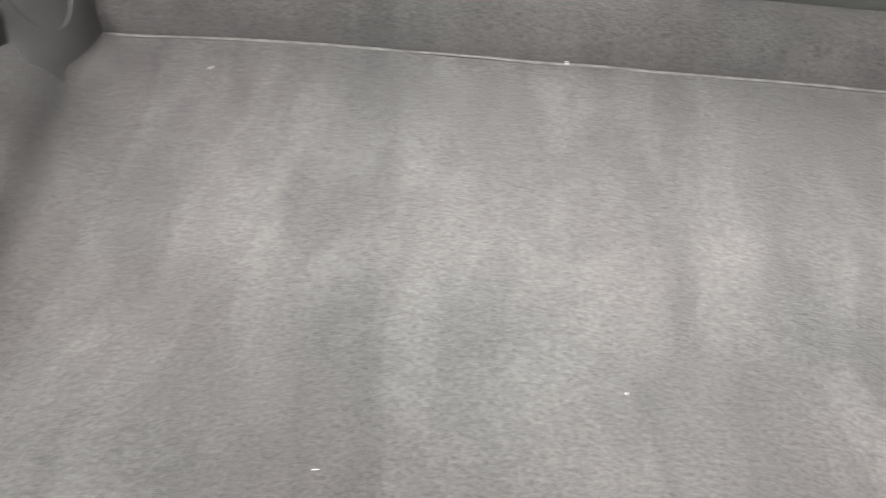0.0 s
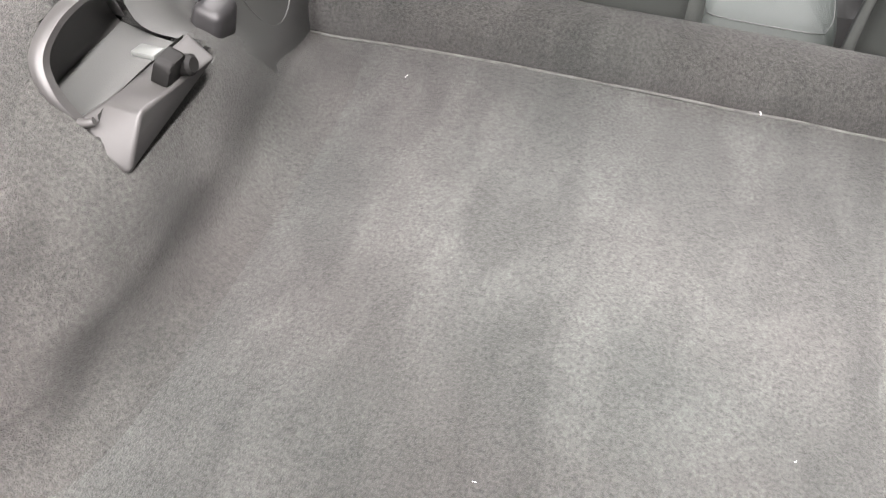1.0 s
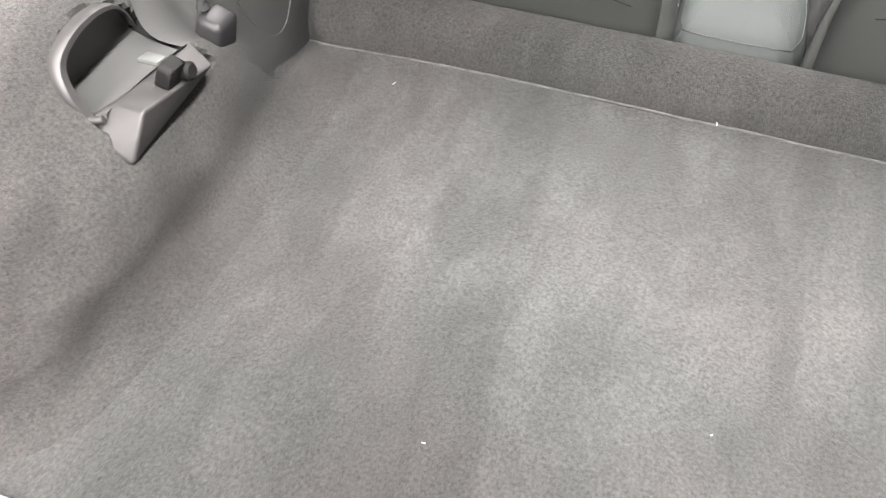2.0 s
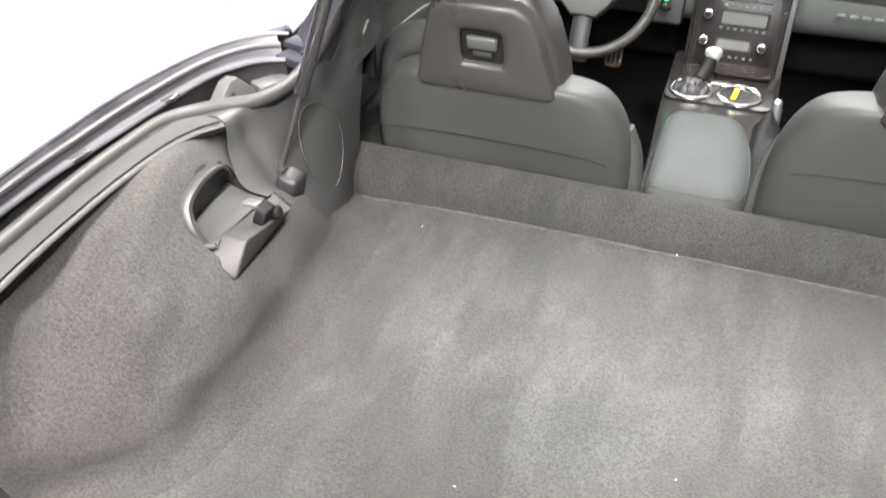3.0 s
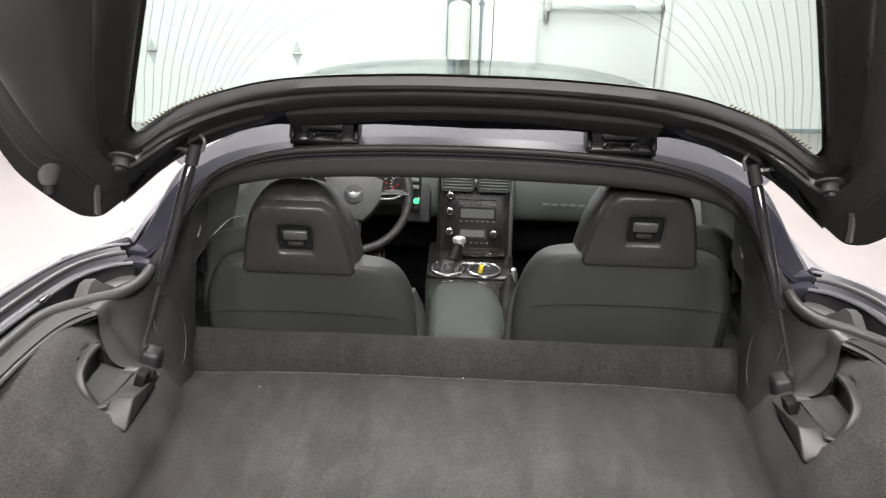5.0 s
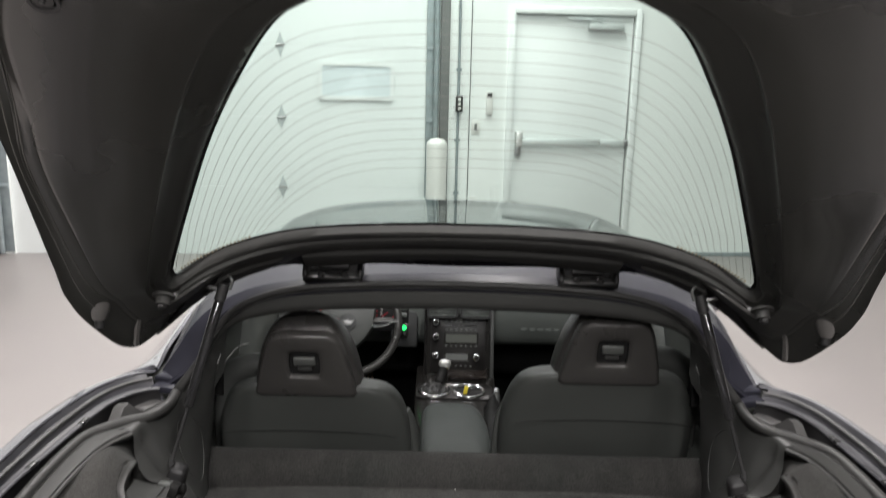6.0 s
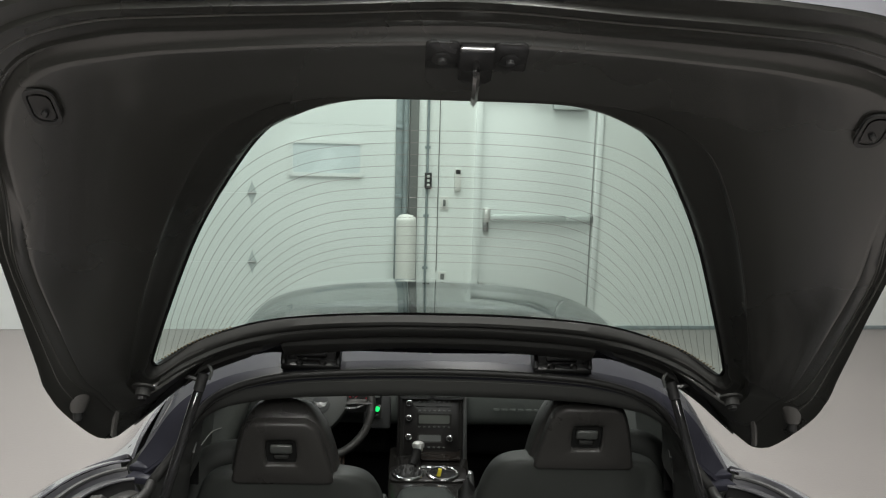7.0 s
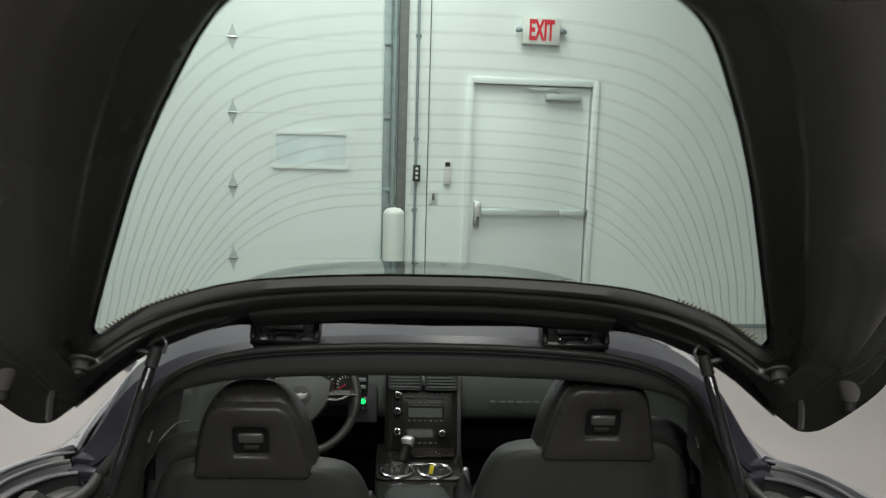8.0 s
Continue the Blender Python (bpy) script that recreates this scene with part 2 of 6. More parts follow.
PALEBAR = material("pale_brushed_steel", (0.62, 0.66, 0.65), 0.42, metal=0.25, vary=0.05)
WIRE = material("heater_wire", (0.16, 0.155, 0.145), 0.5, vary=0.1)
DARKGAP = material("dark_jamb", (0.16, 0.165, 0.16), 0.6, vary=0.1)
CONCRETE = material("sealed_concrete", (0.285, 0.264, 0.257), 0.38, grain=0.12, grain_scale=60, vary=0.09, blotch=1.1)
# unseen walls and ceiling toned down so they bounce less light
FARWALL = material("bounce_damping_wall", (0.16, 0.16, 0.16), 0.7, vary=0.06)
CEILPAINT = material("bounce_damping_ceiling", (0.45, 0.45, 0.45), 0.7, vary=0.03)
TYRE = material("tyre_rubber", (0.02, 0.02, 0.02), 0.75, vary=0.2)
GLASS = glass_material("hatch_glass", (0.65, 0.75, 0.712))
ROOFGLASS = glass_material("light_admitting_roof", (0.50, 0.52, 0.52))
SIDEGLASS = glass_material("side_glass", (0.72, 0.75, 0.78))
GREEN = glow_material("green_lamp", (0.02, 0.85, 0.17), 1.5)
DIFFUSER = glow_material("lamp_diffuser", (1.0, 0.98, 0.95), 6.0)
LINT = material("pale_lint", (0.42, 0.42, 0.41), 0.8, vary=0.05)


# ---- building helpers ----
def part(name, bm, mat, parent=None, label="", smooth=True):
    """One mesh object of its own under a thing or a part."""
    bmesh.ops.recalc_face_normals(bm, faces=bm.faces)
    me = bpy.data.meshes.new(name)
    bm.to_mesh(me)
    bm.free()
    me.materials.append(mat)
    if smooth:
        me.shade_smooth()
        me.set_sharp_from_angle(angle=radians(38))
    ob = new(name, me)
    if parent is not None:
        # thing > part > sub-part, and no deeper
        if parent.parent is not None and parent.parent.parent is not None:
            parent = parent.parent
        ob.parent = parent
    if label:
        ob["label"] = label
    return ob


def thing(name, label, category, group="", kind="", at=(0, 0, 0)):
    ob = new(name)
    ob.location = at
    return tagged(ob, label, category, group, kind)


def spline(points, n, closed=False):
    """Points refined n times by a Catmull-Rom curve."""
    p = np.array(points, float)
    if closed:
        p = np.concatenate([p[-1:], p, p[:2]])
    else:
        p = np.concatenate([2 * p[:1] - p[1:2], p, 2 * p[-1:] - p[-2:-1]])
    out = []
    for k in range(1, len(p) - 2):
        a, b, c, d = p[k - 1], p[k], p[k + 1], p[k + 2]
        for j in range(n):
            t = j / n
            out.append(0.5 * (2 * b + (c - a) * t + (2 * a - 5 * b + 4 * c - d) * t * t + (3 * b - a - 3 * c + d) * t**3))
    if not closed:
        out.append(p[-2])
    return np.array(out)


def refine(rows, n, m):
    """A net of points refined n times down its rows and m times along them."""
    rows = np.array(rows, float)
    rows = np.stack([spline(r, m) for r in rows]) if m > 1 else rows
    return np.stack([spline(rows[:, j], n) for j in range(rows.shape[1])], 1) if n > 1 else rows


def net(rows, thick=0.0, closed=False):
    """A surface through a net of points; thick gives it a back."""
    rows = np.array(rows, float)
    bm = bmesh.new()
    vs = [[bm.verts.new(p) for p in r] for r in rows]
    m = rows.shape[1]
    for i in range(len(vs) - 1):
        for j in range(m if closed else m - 1):
            k = (j + 1) % m
            bm.faces.new((vs[i][j], vs[i][k], vs[i + 1][k], vs[i + 1][j]))
    if thick:
        bmesh.ops.recalc_face_normals(bm, faces=bm.faces)
        bmesh.ops.solidify(bm, geom=bm.faces[:], thickness=thick)
    return bm


def tube(points, r, seg=8, closed=False, flat=1.0, bm=None):
    """A round bar along points; r is one radius or one for each point."""
    p = np.array(points, float)
    n = len(p)
    rs = np.full(n, r) if np.isscalar(r) else np.array(r, float)
    bm = bm or bmesh.new()
    d = np.roll(p, -1, 0) - np.roll(p, 1, 0) if closed else np.gradient(p, axis=0)
    up = None
    rings = []
    for k in range(n):
        t = Vector(d[k]).normalized()
        if up is None:
            up = t.orthogonal().normalized() if abs(t.z) > 0.9 else (Vector((0, 0, 1)) - t * t.z).normalized()
        else:
            up = (up - t * up.dot(t)).normalized()
        side = t.cross(up)
        ring = []
        for j in range(seg):
            a = 2 * math.pi * j / seg
            ring.append(bm.verts.new(Vector(p[k]) + float(rs[k]) * (math.cos(a) * side + flat * math.sin(a) * up)))
        rings.append(ring)
    for k in range(n if closed else n - 1):
        a, b = rings[k], rings[(k + 1) % n]
        for j in range(seg):
            bm.faces.new((a[j], a[(j + 1) % seg], b[(j + 1) % seg], b[j]))
    if not closed:
        bm.faces.new(rings[0][::-1])
        bm.faces.new(rings[-1])
    return bm


def box(size, m=None, bevel=0.0, seg=2, bm=None, taper=1.0):
    """A box of that size, eased edges, laid by the matrix m. taper: the top's share of the foot."""
    bm = bm or bmesh.new()
    vs = []
    for z in (-1, 1):
        s = taper if z > 0 else 1.0
        for x, y in ((-1, -1), (1, -1), (1, 1), (-1, 1)):
            vs.append(bm.verts.new((x * s * size[0] / 2, y * s * size[1] / 2, z * size[2] / 2)))
    fs = [bm.faces.new([vs[i] for i in f]) for f in ((3, 2, 1, 0), (4, 5, 6, 7), (0, 1, 5, 4), (1, 2, 6, 5), (2, 3, 7, 6), (3, 0, 4, 7))]
    if bevel:
        es = list({e for f in fs for e in f.edges})
        got = bmesh.ops.bevel(bm, geom=es, offset=bevel, segments=seg, affect="EDGES", profile=0.5)
        vs = list({v for f in got["faces"] for v in f.verts} | {v for v in vs if v.is_valid})
    if m is not None:
        bmesh.ops.transform(bm, matrix=m, verts=vs)
    return bm


def turned(profile, m=None, seg=24, bm=None):
    """A body of revolution about z from (radius, height) pairs."""
    bm = bm or bmesh.new()
    rings = []
    vs = []
    for r, z in profile:
        ring = [bm.verts.new((r * math.cos(2 * math.pi * j / seg), r * math.sin(2 * math.pi * j / seg), z)) for j in range(seg)]
        rings.append(ring)
        vs += ring
    for a, b in zip(rings[:-1], rings[1:]):
        for j in range(seg):
            bm.faces.new((a[j], a[(j + 1) % seg], b[(j + 1) % seg], b[j]))
    bm.faces.new(rings[0][::-1])
    bm.faces.new(rings[-1])
    if m is not None:
        bmesh.ops.transform(bm, matrix=m, verts=vs)
    return bm


def slab(outline, depth, m=None, bevel=0.0, bm=None):
    """A flat plate: an outline of (x, y) pairs, drawn out along z."""
    bm = bm or bmesh.new()
    low = [bm.verts.new((x, y, 0)) for x, y in outline]
    top = [bm.verts.new((x, y, depth)) for x, y in outline]
    n = len(low)
    bm.faces.new(low[::-1])
    lid = bm.faces.new(top)
    for j in range(n):
        bm.faces.new((low[j], low[(j + 1) % n], top[(j + 1) % n], top[j]))
    vs = low + top
    if bevel:
        got = bmesh.ops.bevel(bm, geom=list(lid.edges), offset=bevel, segments=2, affect="EDGES", profile=0.5)
        vs = list({v for f in got["faces"] for v in f.verts} | {v for v in vs if v.is_valid})
    if m is not None:
        bmesh.ops.transform(bm, matrix=m, verts=vs)
    return bm


def rounded(w, h, r, n=5):
    """The outline of a rectangle with round corners."""
    out = []
    for cx, cy, a0 in ((w / 2 - r, h / 2 - r, 0), (-w / 2 + r, h / 2 - r, 90), (-w / 2 + r, -h / 2 + r, 180), (w / 2 - r, -h / 2 + r, 270)):
        for k in range(n + 1):
            a = radians(a0 + 90 * k / n)
            out.append((cx + r * math.cos(a), cy + r * math.sin(a)))
    return out


def ringed(outline, inner, depth, m=None, bm=None):
    """A flat frame between two outlines of equal count."""
    bm = bm or bmesh.new()
    n = len(outline)
    quad = []
    for z in (0, depth):
        quad.append([bm.verts.new((x, y, z)) for x, y in outline])
        quad.append([bm.verts.new((x, y, z)) for x, y in inner])
    o0, i0, o1, i1 = quad
    for j in range(n):
        k = (j + 1) % n
        for a, b in ((o0, i0), (i0, i1), (i1, o1), (o1, o0)):
            bm.faces.new((a[j], a[k], b[k], b[j]))
    if m is not None:
        bmesh.ops.transform(bm, matrix=m, verts=o0 + i0 + o1 + i1)
    return bm


def sided(rows, s):
    """Points given for x above 0, set on side s (-1 left, 1 right)."""
    return np.array(rows, float) * (s, 1, 1)


def axes(origin, x, y):
    """A matrix with that origin, x along x and y as near as may be along y."""
    x = Vector(x).normalized()
    z = x.cross(Vector(y)).normalized()
    y = z.cross(x)
    m = Matrix((x, y, z)).transposed().to_4x4()
    m.translation = origin
    return m


# ---- the hall ----
def room_box(x0, x1, y0, y1, z0, z1, bevel=0.0, bm=None):
    return box((x1 - x0, y1 - y0, z1 - z0), ROOM @ Matrix.Translation(((x0 + x1) / 2, (y0 + y1) / 2, (z0 + z1) / 2)), bevel, 2, bm)


def structure(name, bm, mat, label, category):
    return tagged(part(name, bm, mat), label, category, kind="structure")


LEFT, RIGHT, BACK = -11.0, 10.0, -15.0
GATE = (-3.62, -0.22, 2.915)
EXIT = (0.507, 1.518, 2.045)


def build_hall():
    structure("floor", room_box(LEFT, RIGHT, BACK, 0.2, -0.2, 0.0), CONCRETE, "smooth sealed pale grey concrete hall floor", "floor")
    bm = bmesh.new()
    for x0, x1, z0, z1 in ((LEFT, GATE[0], 0, CEILING_Z), (GATE[0], GATE[1], GATE[2], CEILING_Z), (GATE[1], EXIT[0], 0, CEILING_Z), (EXIT[0], EXIT[1], EXIT[2], CEILING_Z), (EXIT[1], RIGHT, 0, CEILING_Z)):
        room_box(x0, x1, 0.0, 0.2, z0, z1, bm=bm)
    structure("wall_north", bm, WALL, "white painted hall wall with gate and exit openings", "wall")
    structure("wall_west", room_box(LEFT - 0.2, LEFT, BACK, 0.2, 0, CEILING_Z), FARWALL, "unseen hall side wall, greyed to cut bounced light", "wall")
    structure("wall_east", room_box(RIGHT, RIGHT + 0.2, BACK, 0.2, 0, CEILING_Z), FARWALL, "unseen hall side wall, greyed to cut bounced light", "wall")
    structure("wall_south", room_box(LEFT, RIGHT, BACK - 0.2, BACK, 0, CEILING_Z), FARWALL, "unseen hall rear wall, greyed to cut bounced light", "wall")
    structure("ceiling", room_box(LEFT, RIGHT, BACK, 0.2, CEILING_Z, CEILING_Z + 0.2), CEILPAINT, "unseen hall ceiling, greyed to cut bounced light", "ceiling")
    bm = bmesh.new()
    for x0, x1 in ((LEFT, GATE[0] - 0.12), (0.30, EXIT[0] - 0.06), (EXIT[1] + 0.06, RIGHT)):
        room_box(x0, x1, -0.012, -0.001, 0.0, 0.035, 0.003, bm)
    structure("baseboard", bm, GALV, "thin grey base strip along the wall", "baseboard")


def build_fixtures():
    first = thing("ceiling_light", "long white ceiling light with a glowing diffuser", "ceiling light", "hall ceiling lights", at=(0, 0, 0))
    part("housing", box((0.30, 2.4, 0.07), None, 0.01), WHITEPLASTIC, first)
    part("diffuser", box((0.26, 2.36, 0.03), Matrix.Translation((0, 0, -0.045)), 0.008), DIFFUSER, first, "glowing white diffuser")
    for n, (x, y) in enumerate(FIXTURES):
        m = ROOM @ Matrix.Translation((x, y, CEILING_Z - 0.036))
        if n:
            copy_thing(first, m)
        else:
            first.matrix_basis = m
        lamp = bpy.data.lights.new("ceiling_lamp", "AREA")
        lamp.shape, lamp.size, lamp.size_y = "RECTANGLE", 0.26, 2.36
        lamp.energy, lamp.color = LAMP_WATTS, (1.0, 0.97, 0.945)
        ob = new("ceiling_lamp", lamp)
        ob.matrix_world = m @ Matrix.Translation((0, 0, -0.075))


def build_gate():
    gate = thing("garage_door", "white sectional overhead garage door with galvanised hinges, closed", "garage door")
    x0, x1, top = GATE
    h = 0.583
    for k in range(5):
        bm = room_box(x0, x1, 0.03, 0.075, k * h + 0.0005, (k + 1) * h - 0.0005, 0.0018)
        part("panel", bm, PANELPAINT, gate, smooth=False)
    cx, cz, w, hh = -0.795, 1.468, 0.62, 0.305
    m = ROOM @ Matrix.Translation((cx, 0.028, cz)) @ Matrix.Rotation(radians(90), 4, "X")
    win = part("window", ringed(rounded(w, hh, 0.03), rounded(w - 0.06, hh - 0.06, 0.02), 0.016, m), DOORPAINT, gate, "small window with a moulded white frame")
    part("pane", slab(rounded(w - 0.062, hh - 0.062, 0.02), 0.004, m @ Matrix.Translation((0, 0, 0.002))), material("frosted_pane", (0.70, 0.77, 0.79), 0.25, vary=0.05), win, "pale frosted pane")
    plate = [(0, 0.108), (0.013, 0.062), (0.034, 0.014), (0.041, 0.0), (0.034, -0.014), (0.013, -0.062), (0, -0.108), (-0.013, -0.062), (-0.034, -0.014), (-0.041, 0.0), (-0.034, 0.014), (-0.013, 0.062)]
    for hx in (-1.41, -2.55):
        for k in range(1, 5):
            m = ROOM @ Matrix.Translation((hx, 0.0295, k * h)) @ Matrix.Rotation(radians(90), 4, "X")
            hinge = part("hinge", slab(plate, 0.004, m, 0.001), PALEZINC, gate)
            part("hinge_pin", tube([m @ Vector((-0.036, 0, 0.008)), m @ Vector((0.036, 0, 0.008))], 0.008), STEEL, hinge)
    for s, tx in ((1, GATE[1]), (-1, GATE[0])):
        track = part("track", room_box(min(tx, tx + s * 0.075), max(tx, tx + s * 0.075), -0.010, -0.004, 0.02, 3.3, 0.001), GALV, gate, "galvanised steel guide track")
        part("rail", tube([ROOM @ Vector((tx + s * 0.082, -0.045, 0.02)), ROOM @ Vector((tx + s * 0.082, -0.045, 3.3))], 0.022, 10), GALV, track)
        part("jamb_seal", room_box(min(tx + s * 0.115, tx + s * 0.19), max(tx + s * 0.115, tx + s * 0.19), -0.03, -0.001, 0.0, 3.4, 0.003), DARKGAP, gate, "dark grey jamb seal")
        for k in range(1, 6):
            part("bracket", room_box(min(tx, tx + s * 0.1), max(tx, tx + s * 0.1), -0.026, -0.011, k * h - 0.02, k * h + 0.012, 0.003), GALV, track)


def build_exit_door():
    x0, x1, top = EXIT
    door = thing("exit_door", "white steel exit door with a horizontal push bar, closed", "door")
    door["kind"] = "structure"
    part("leaf", room_box(x0 + 0.006, x1 - 0.006, 0.035, 0.08, 0.008, top - 0.006, 0.002), DOORPAINT, door)
    frame_bm = bmesh.new()
    room_box(x0 - 0.05, x0, -0.022, 0.1, 0.0, top + 0.05, 0.004, frame_bm)
    room_box(x1, x1 + 0.05, -0.022, 0.1, 0.0, top + 0.05, 0.004, frame_bm)
    room_box(x0, x1, -0.022, 0.1, top, top + 0.05, 0.004, frame_bm)
    part("door_frame", frame_bm, DOORPAINT, door)
    part("stop", room_box(x0 + 0.001, x0 + 0.02, 0.012, 0.034, 0.0, top - 0.001, 0.002), DOORPAINT, door)
    bar = part("push_bar", room_box(0.60, 1.27, -0.030, 0.012, 0.966, 1.024, 0.012), PALEBAR, door, "pale brushed steel push bar")
    part("bar_tail", room_box(1.2705, 1.49, -0.027, 0.012, 0.969, 1.021, 0.010), PALEBAR, bar)
    part("mount", room_box(0.545, 0.60, -0.045, 0.034, 0.955, 1.075, 0.008), SATIN, bar)
    part("latch", room_box(0.548, 0.59, -0.02, 0.034, 0.87, 0.954, 0.006), STEEL, bar)
    part("end_cap", room_box(1.491, 1.512, -0.03, 0.034, 0.965, 1.026, 0.005), STEEL, bar)
    part("hinge_strip", room_box(x1 - 0.012, x1 - 0.004, 0.022, 0.034, 0.05, top - 0.05, 0.001), STEEL, door)
    closer = part("door_closer", room_box(1.12, 1.42, -0.03, 0.034, 1.930, 1.978, 0.008), PALEBAR, door, "pale grey hydraulic door closer")
    part("arm", tube([ROOM @ Vector(p) for p in ((1.22, -0.03, 1.982), (1.16, -0.07, 2.004), (0.98, -0.035, 2.012))], 0.005), PALEZINC, closer)
    part("arm_shoe", room_box(0.94, 1.24, -0.040, -0.024, 2.014, 2.024, 0.003), PALEZINC, closer)


def lettering(name, text, size, m, mat, parent):
    """Raised letters in the built-in font, centred, as a mesh."""
    cu = bpy.data.curves.new(name, "FONT")
    cu.body, cu.size, cu.align_x, cu.align_y, cu.extrude, cu.offset = text, size, "CENTER", "CENTER", 0.002, 0.006
    tmp = bpy.data.objects.new(name, cu)
    scene.collection.objects.link(tmp)
    me = bpy.data.meshes.new_from_object(tmp.evaluated_get(bpy.context.evaluated_depsgraph_get()))
    bpy.data.objects.remove(tmp)
    me.transform(m)
    me.materials.append(mat)
    ob = new(name, me)
    ob.parent = parent
    return ob


def build_wall_things():
    sign = thing("exit_sign", "white exit sign with red letters and two lamp heads", "exit sign")
    cx, cz = 1.045, 2.474
    part("housing", room_box(cx - 0.155, cx + 0.155, -0.055, -0.002, cz - 0.105, cz + 0.105, 0.008), WHITEPLASTIC, sign)
    m = ROOM @ Matrix.Translation((cx, -0.0575, cz)) @ Matrix.Rotation(radians(90), 4, "X") @ Matrix.Diagonal((0.62, 1.34, 1, 1))
    lettering("lettering", "EXIT", 0.165, m, RED, sign)
    for s in (-1, 1):
        part("lamp_head", turned([(0.010, -0.028), (0.020, -0.016), (0.023, 0.018), (0.018, 0.022)], ROOM @ Matrix.Translation((cx + s * 0.185, -0.05, cz + 0.005)) @ Matrix.Rotation(radians(-s * 70), 4, "Y"), 12), GALV, sign)
    bollard = thing("bollard", "white round safety bollard with a domed cap beside the gate", "bollard", at=(0, 0, 0))
    m = Matrix.Translation((-0.115, 4.883, 0))
    part("sleeve", turned([(0.082, 0.0), (0.082, 1.0), (0.078, 1.02), (0.05, 1.045), (0.01, 1.052)], m, 32), WHITEPLASTIC, bollard)
    part("foot_ring", turned([(0.1, 0.0), (0.1, 0.012), (0.088, 0.02), (0.084, 0.02)], m, 32), GALV, bollard)
    pipe = thing("conduit", "thin grey electrical conduit fixed to the white wall", "conduit")
    part("pipe", tube([ROOM @ Vector((0.050, -0.022, z)) for z in (0.02, 1.25, 3.0, CEILING_Z - 0.02)], 0.011, 10), GALV, pipe)
    for z in (0.55, 1.0, 1.58, 2.4):
        part("clip", room_box(0.026, 0.074, -0.012, -0.001, z - 0.012, z + 0.012, 0.002), GALV, pipe)
    wire = thing("wall_wire", "thin grey cable run down the white wall", "cable")
    part("cable", tube([ROOM @ Vector((0.148, -0.006, z)) for z in (0.52, 1.5, 3.0, CEILING_Z - 0.02)], 0.004, 6), DARKGAP, wire)
    sensor = thing("door_sensor", "small black control box on the conduit", "control box")
    part("case", room_box(0.026, 0.084, -0.075, -0.036, 1.235, 1.37, 0.006), BLACK, sensor)
    for k in range(3):
        part("button", room_box(0.044, 0.066, -0.081, -0.075, 1.258 + k * 0.036, 1.278 + k * 0.036, 0.002), WHITEPLASTIC, sensor)
    keypad = thing("wall_controller", "slim white wall controller with a dark display", "wall controller")
    part("case", room_box(0.285, 0.340, -0.028, -0.002, 1.215, 1.405, 0.006), WHITEPLASTIC, keypad)
    part("display", room_box(0.292, 0.333, -0.031, -0.028, 1.362, 1.398, 0.001), BLACK, keypad, "dark grey display")
    for z, name, label in ((1.11, "light_switch", "white light switch plate with a dark key"), (0.46, "wall_outlet", "white wall outlet plate low on the wall")):
        plate = thing(name, label, name.replace("_", " "))
        part("plate", room_box(0.168, 0.238, -0.010, -0.001, z - 0.058, z + 0.058, 0.003), WHITEPLASTIC, plate)
        if name == "light_switch":
            part("key", room_box(0.192, 0.214, -0.022, -0.010, z - 0.026, z + 0.03, 0.003), DARKGAP, plate)
        else:
            part("socket", room_box(0.186, 0.220, -0.013, -0.010, z - 0.04, z + 0.04, 0.001), DARKGAP, plate)


build_hall()
build_fixtures()
build_gate()
build_exit_door()
build_wall_things()

# ---- the car: x across, y towards its nose, the cargo floor at z 0.70 ----
car = thing("sports_car", "violet-grey sports coupe with its rear hatch open, on concrete floor", "car")
SEAL_LINE = [(0.70, -0.85, 0.945), (0.735, -0.70, 0.95), (0.742, -0.565, 0.953), (0.746, -0.45, 0.955), (0.745, -0.35, 0.955), (0.735, -0.27, 0.955), (0.69, -0.21, 0.955), (0.645, -0.165, 0.953), (0.628, -0.10, 0.952), (0.634, -0.03, 0.95)]
FLANGE = [(0.75, -0.95, 0.945), (0.775, -0.75, 0.95), (0.787, -0.60, 0.955), (0.785, -0.47, 0.96), (0.779, -0.38, 0.96), (0.772, -0.29, 0.96), (0.757, -0.144, 0.96), (0.735, -0.075, 0.958), (0.70, -0.035, 0.957), (0.648, -0.012, 0.955)]
EDGE = [(0.80, -0.98, 0.945), (0.822, -0.78, 0.955), (0.83, -0.62, 0.96), (0.835, -0.48, 0.965), (0.836, -0.36, 0.967), (0.835, -0.24, 0.967), (0.815, -0.10, 0.967), (0.79, -0.02, 0.966), (0.75, 0.035, 0.965), (0.71, 0.055, 0.965)]
HALO = [(0.634, -0.03, 0.95), (0.592, -0.02, 1.008), (0.553, -0.02, 1.073), (0.512, -0.02, 1.133), (0.447, -0.02, 1.172), (0.363, -0.02, 1.195), (0.27, -0.02, 1.205), (0.135, -0.02, 1.212), (0.0, -0.02, 1.214)]
HALO_IN = [(0.562, 0.05, 0.955), (0.560, 0.05, 1.0), (0.545, 0.05, 1.075), (0.497, 0.05, 1.109), (0.44, 0.05, 1.124), (0.37, 0.05, 1.135), (0.27, 0.05, 1.142), (0.135, 0.05, 1.146), (0.0, 0.05, 1.148)]


def both(rows):
    """A line given from the side to the middle, carried over to the other side."""
    rows = np.array(rows, float)
    return np.concatenate([rows * (-1, 1, 1), rows[-2::-1]])


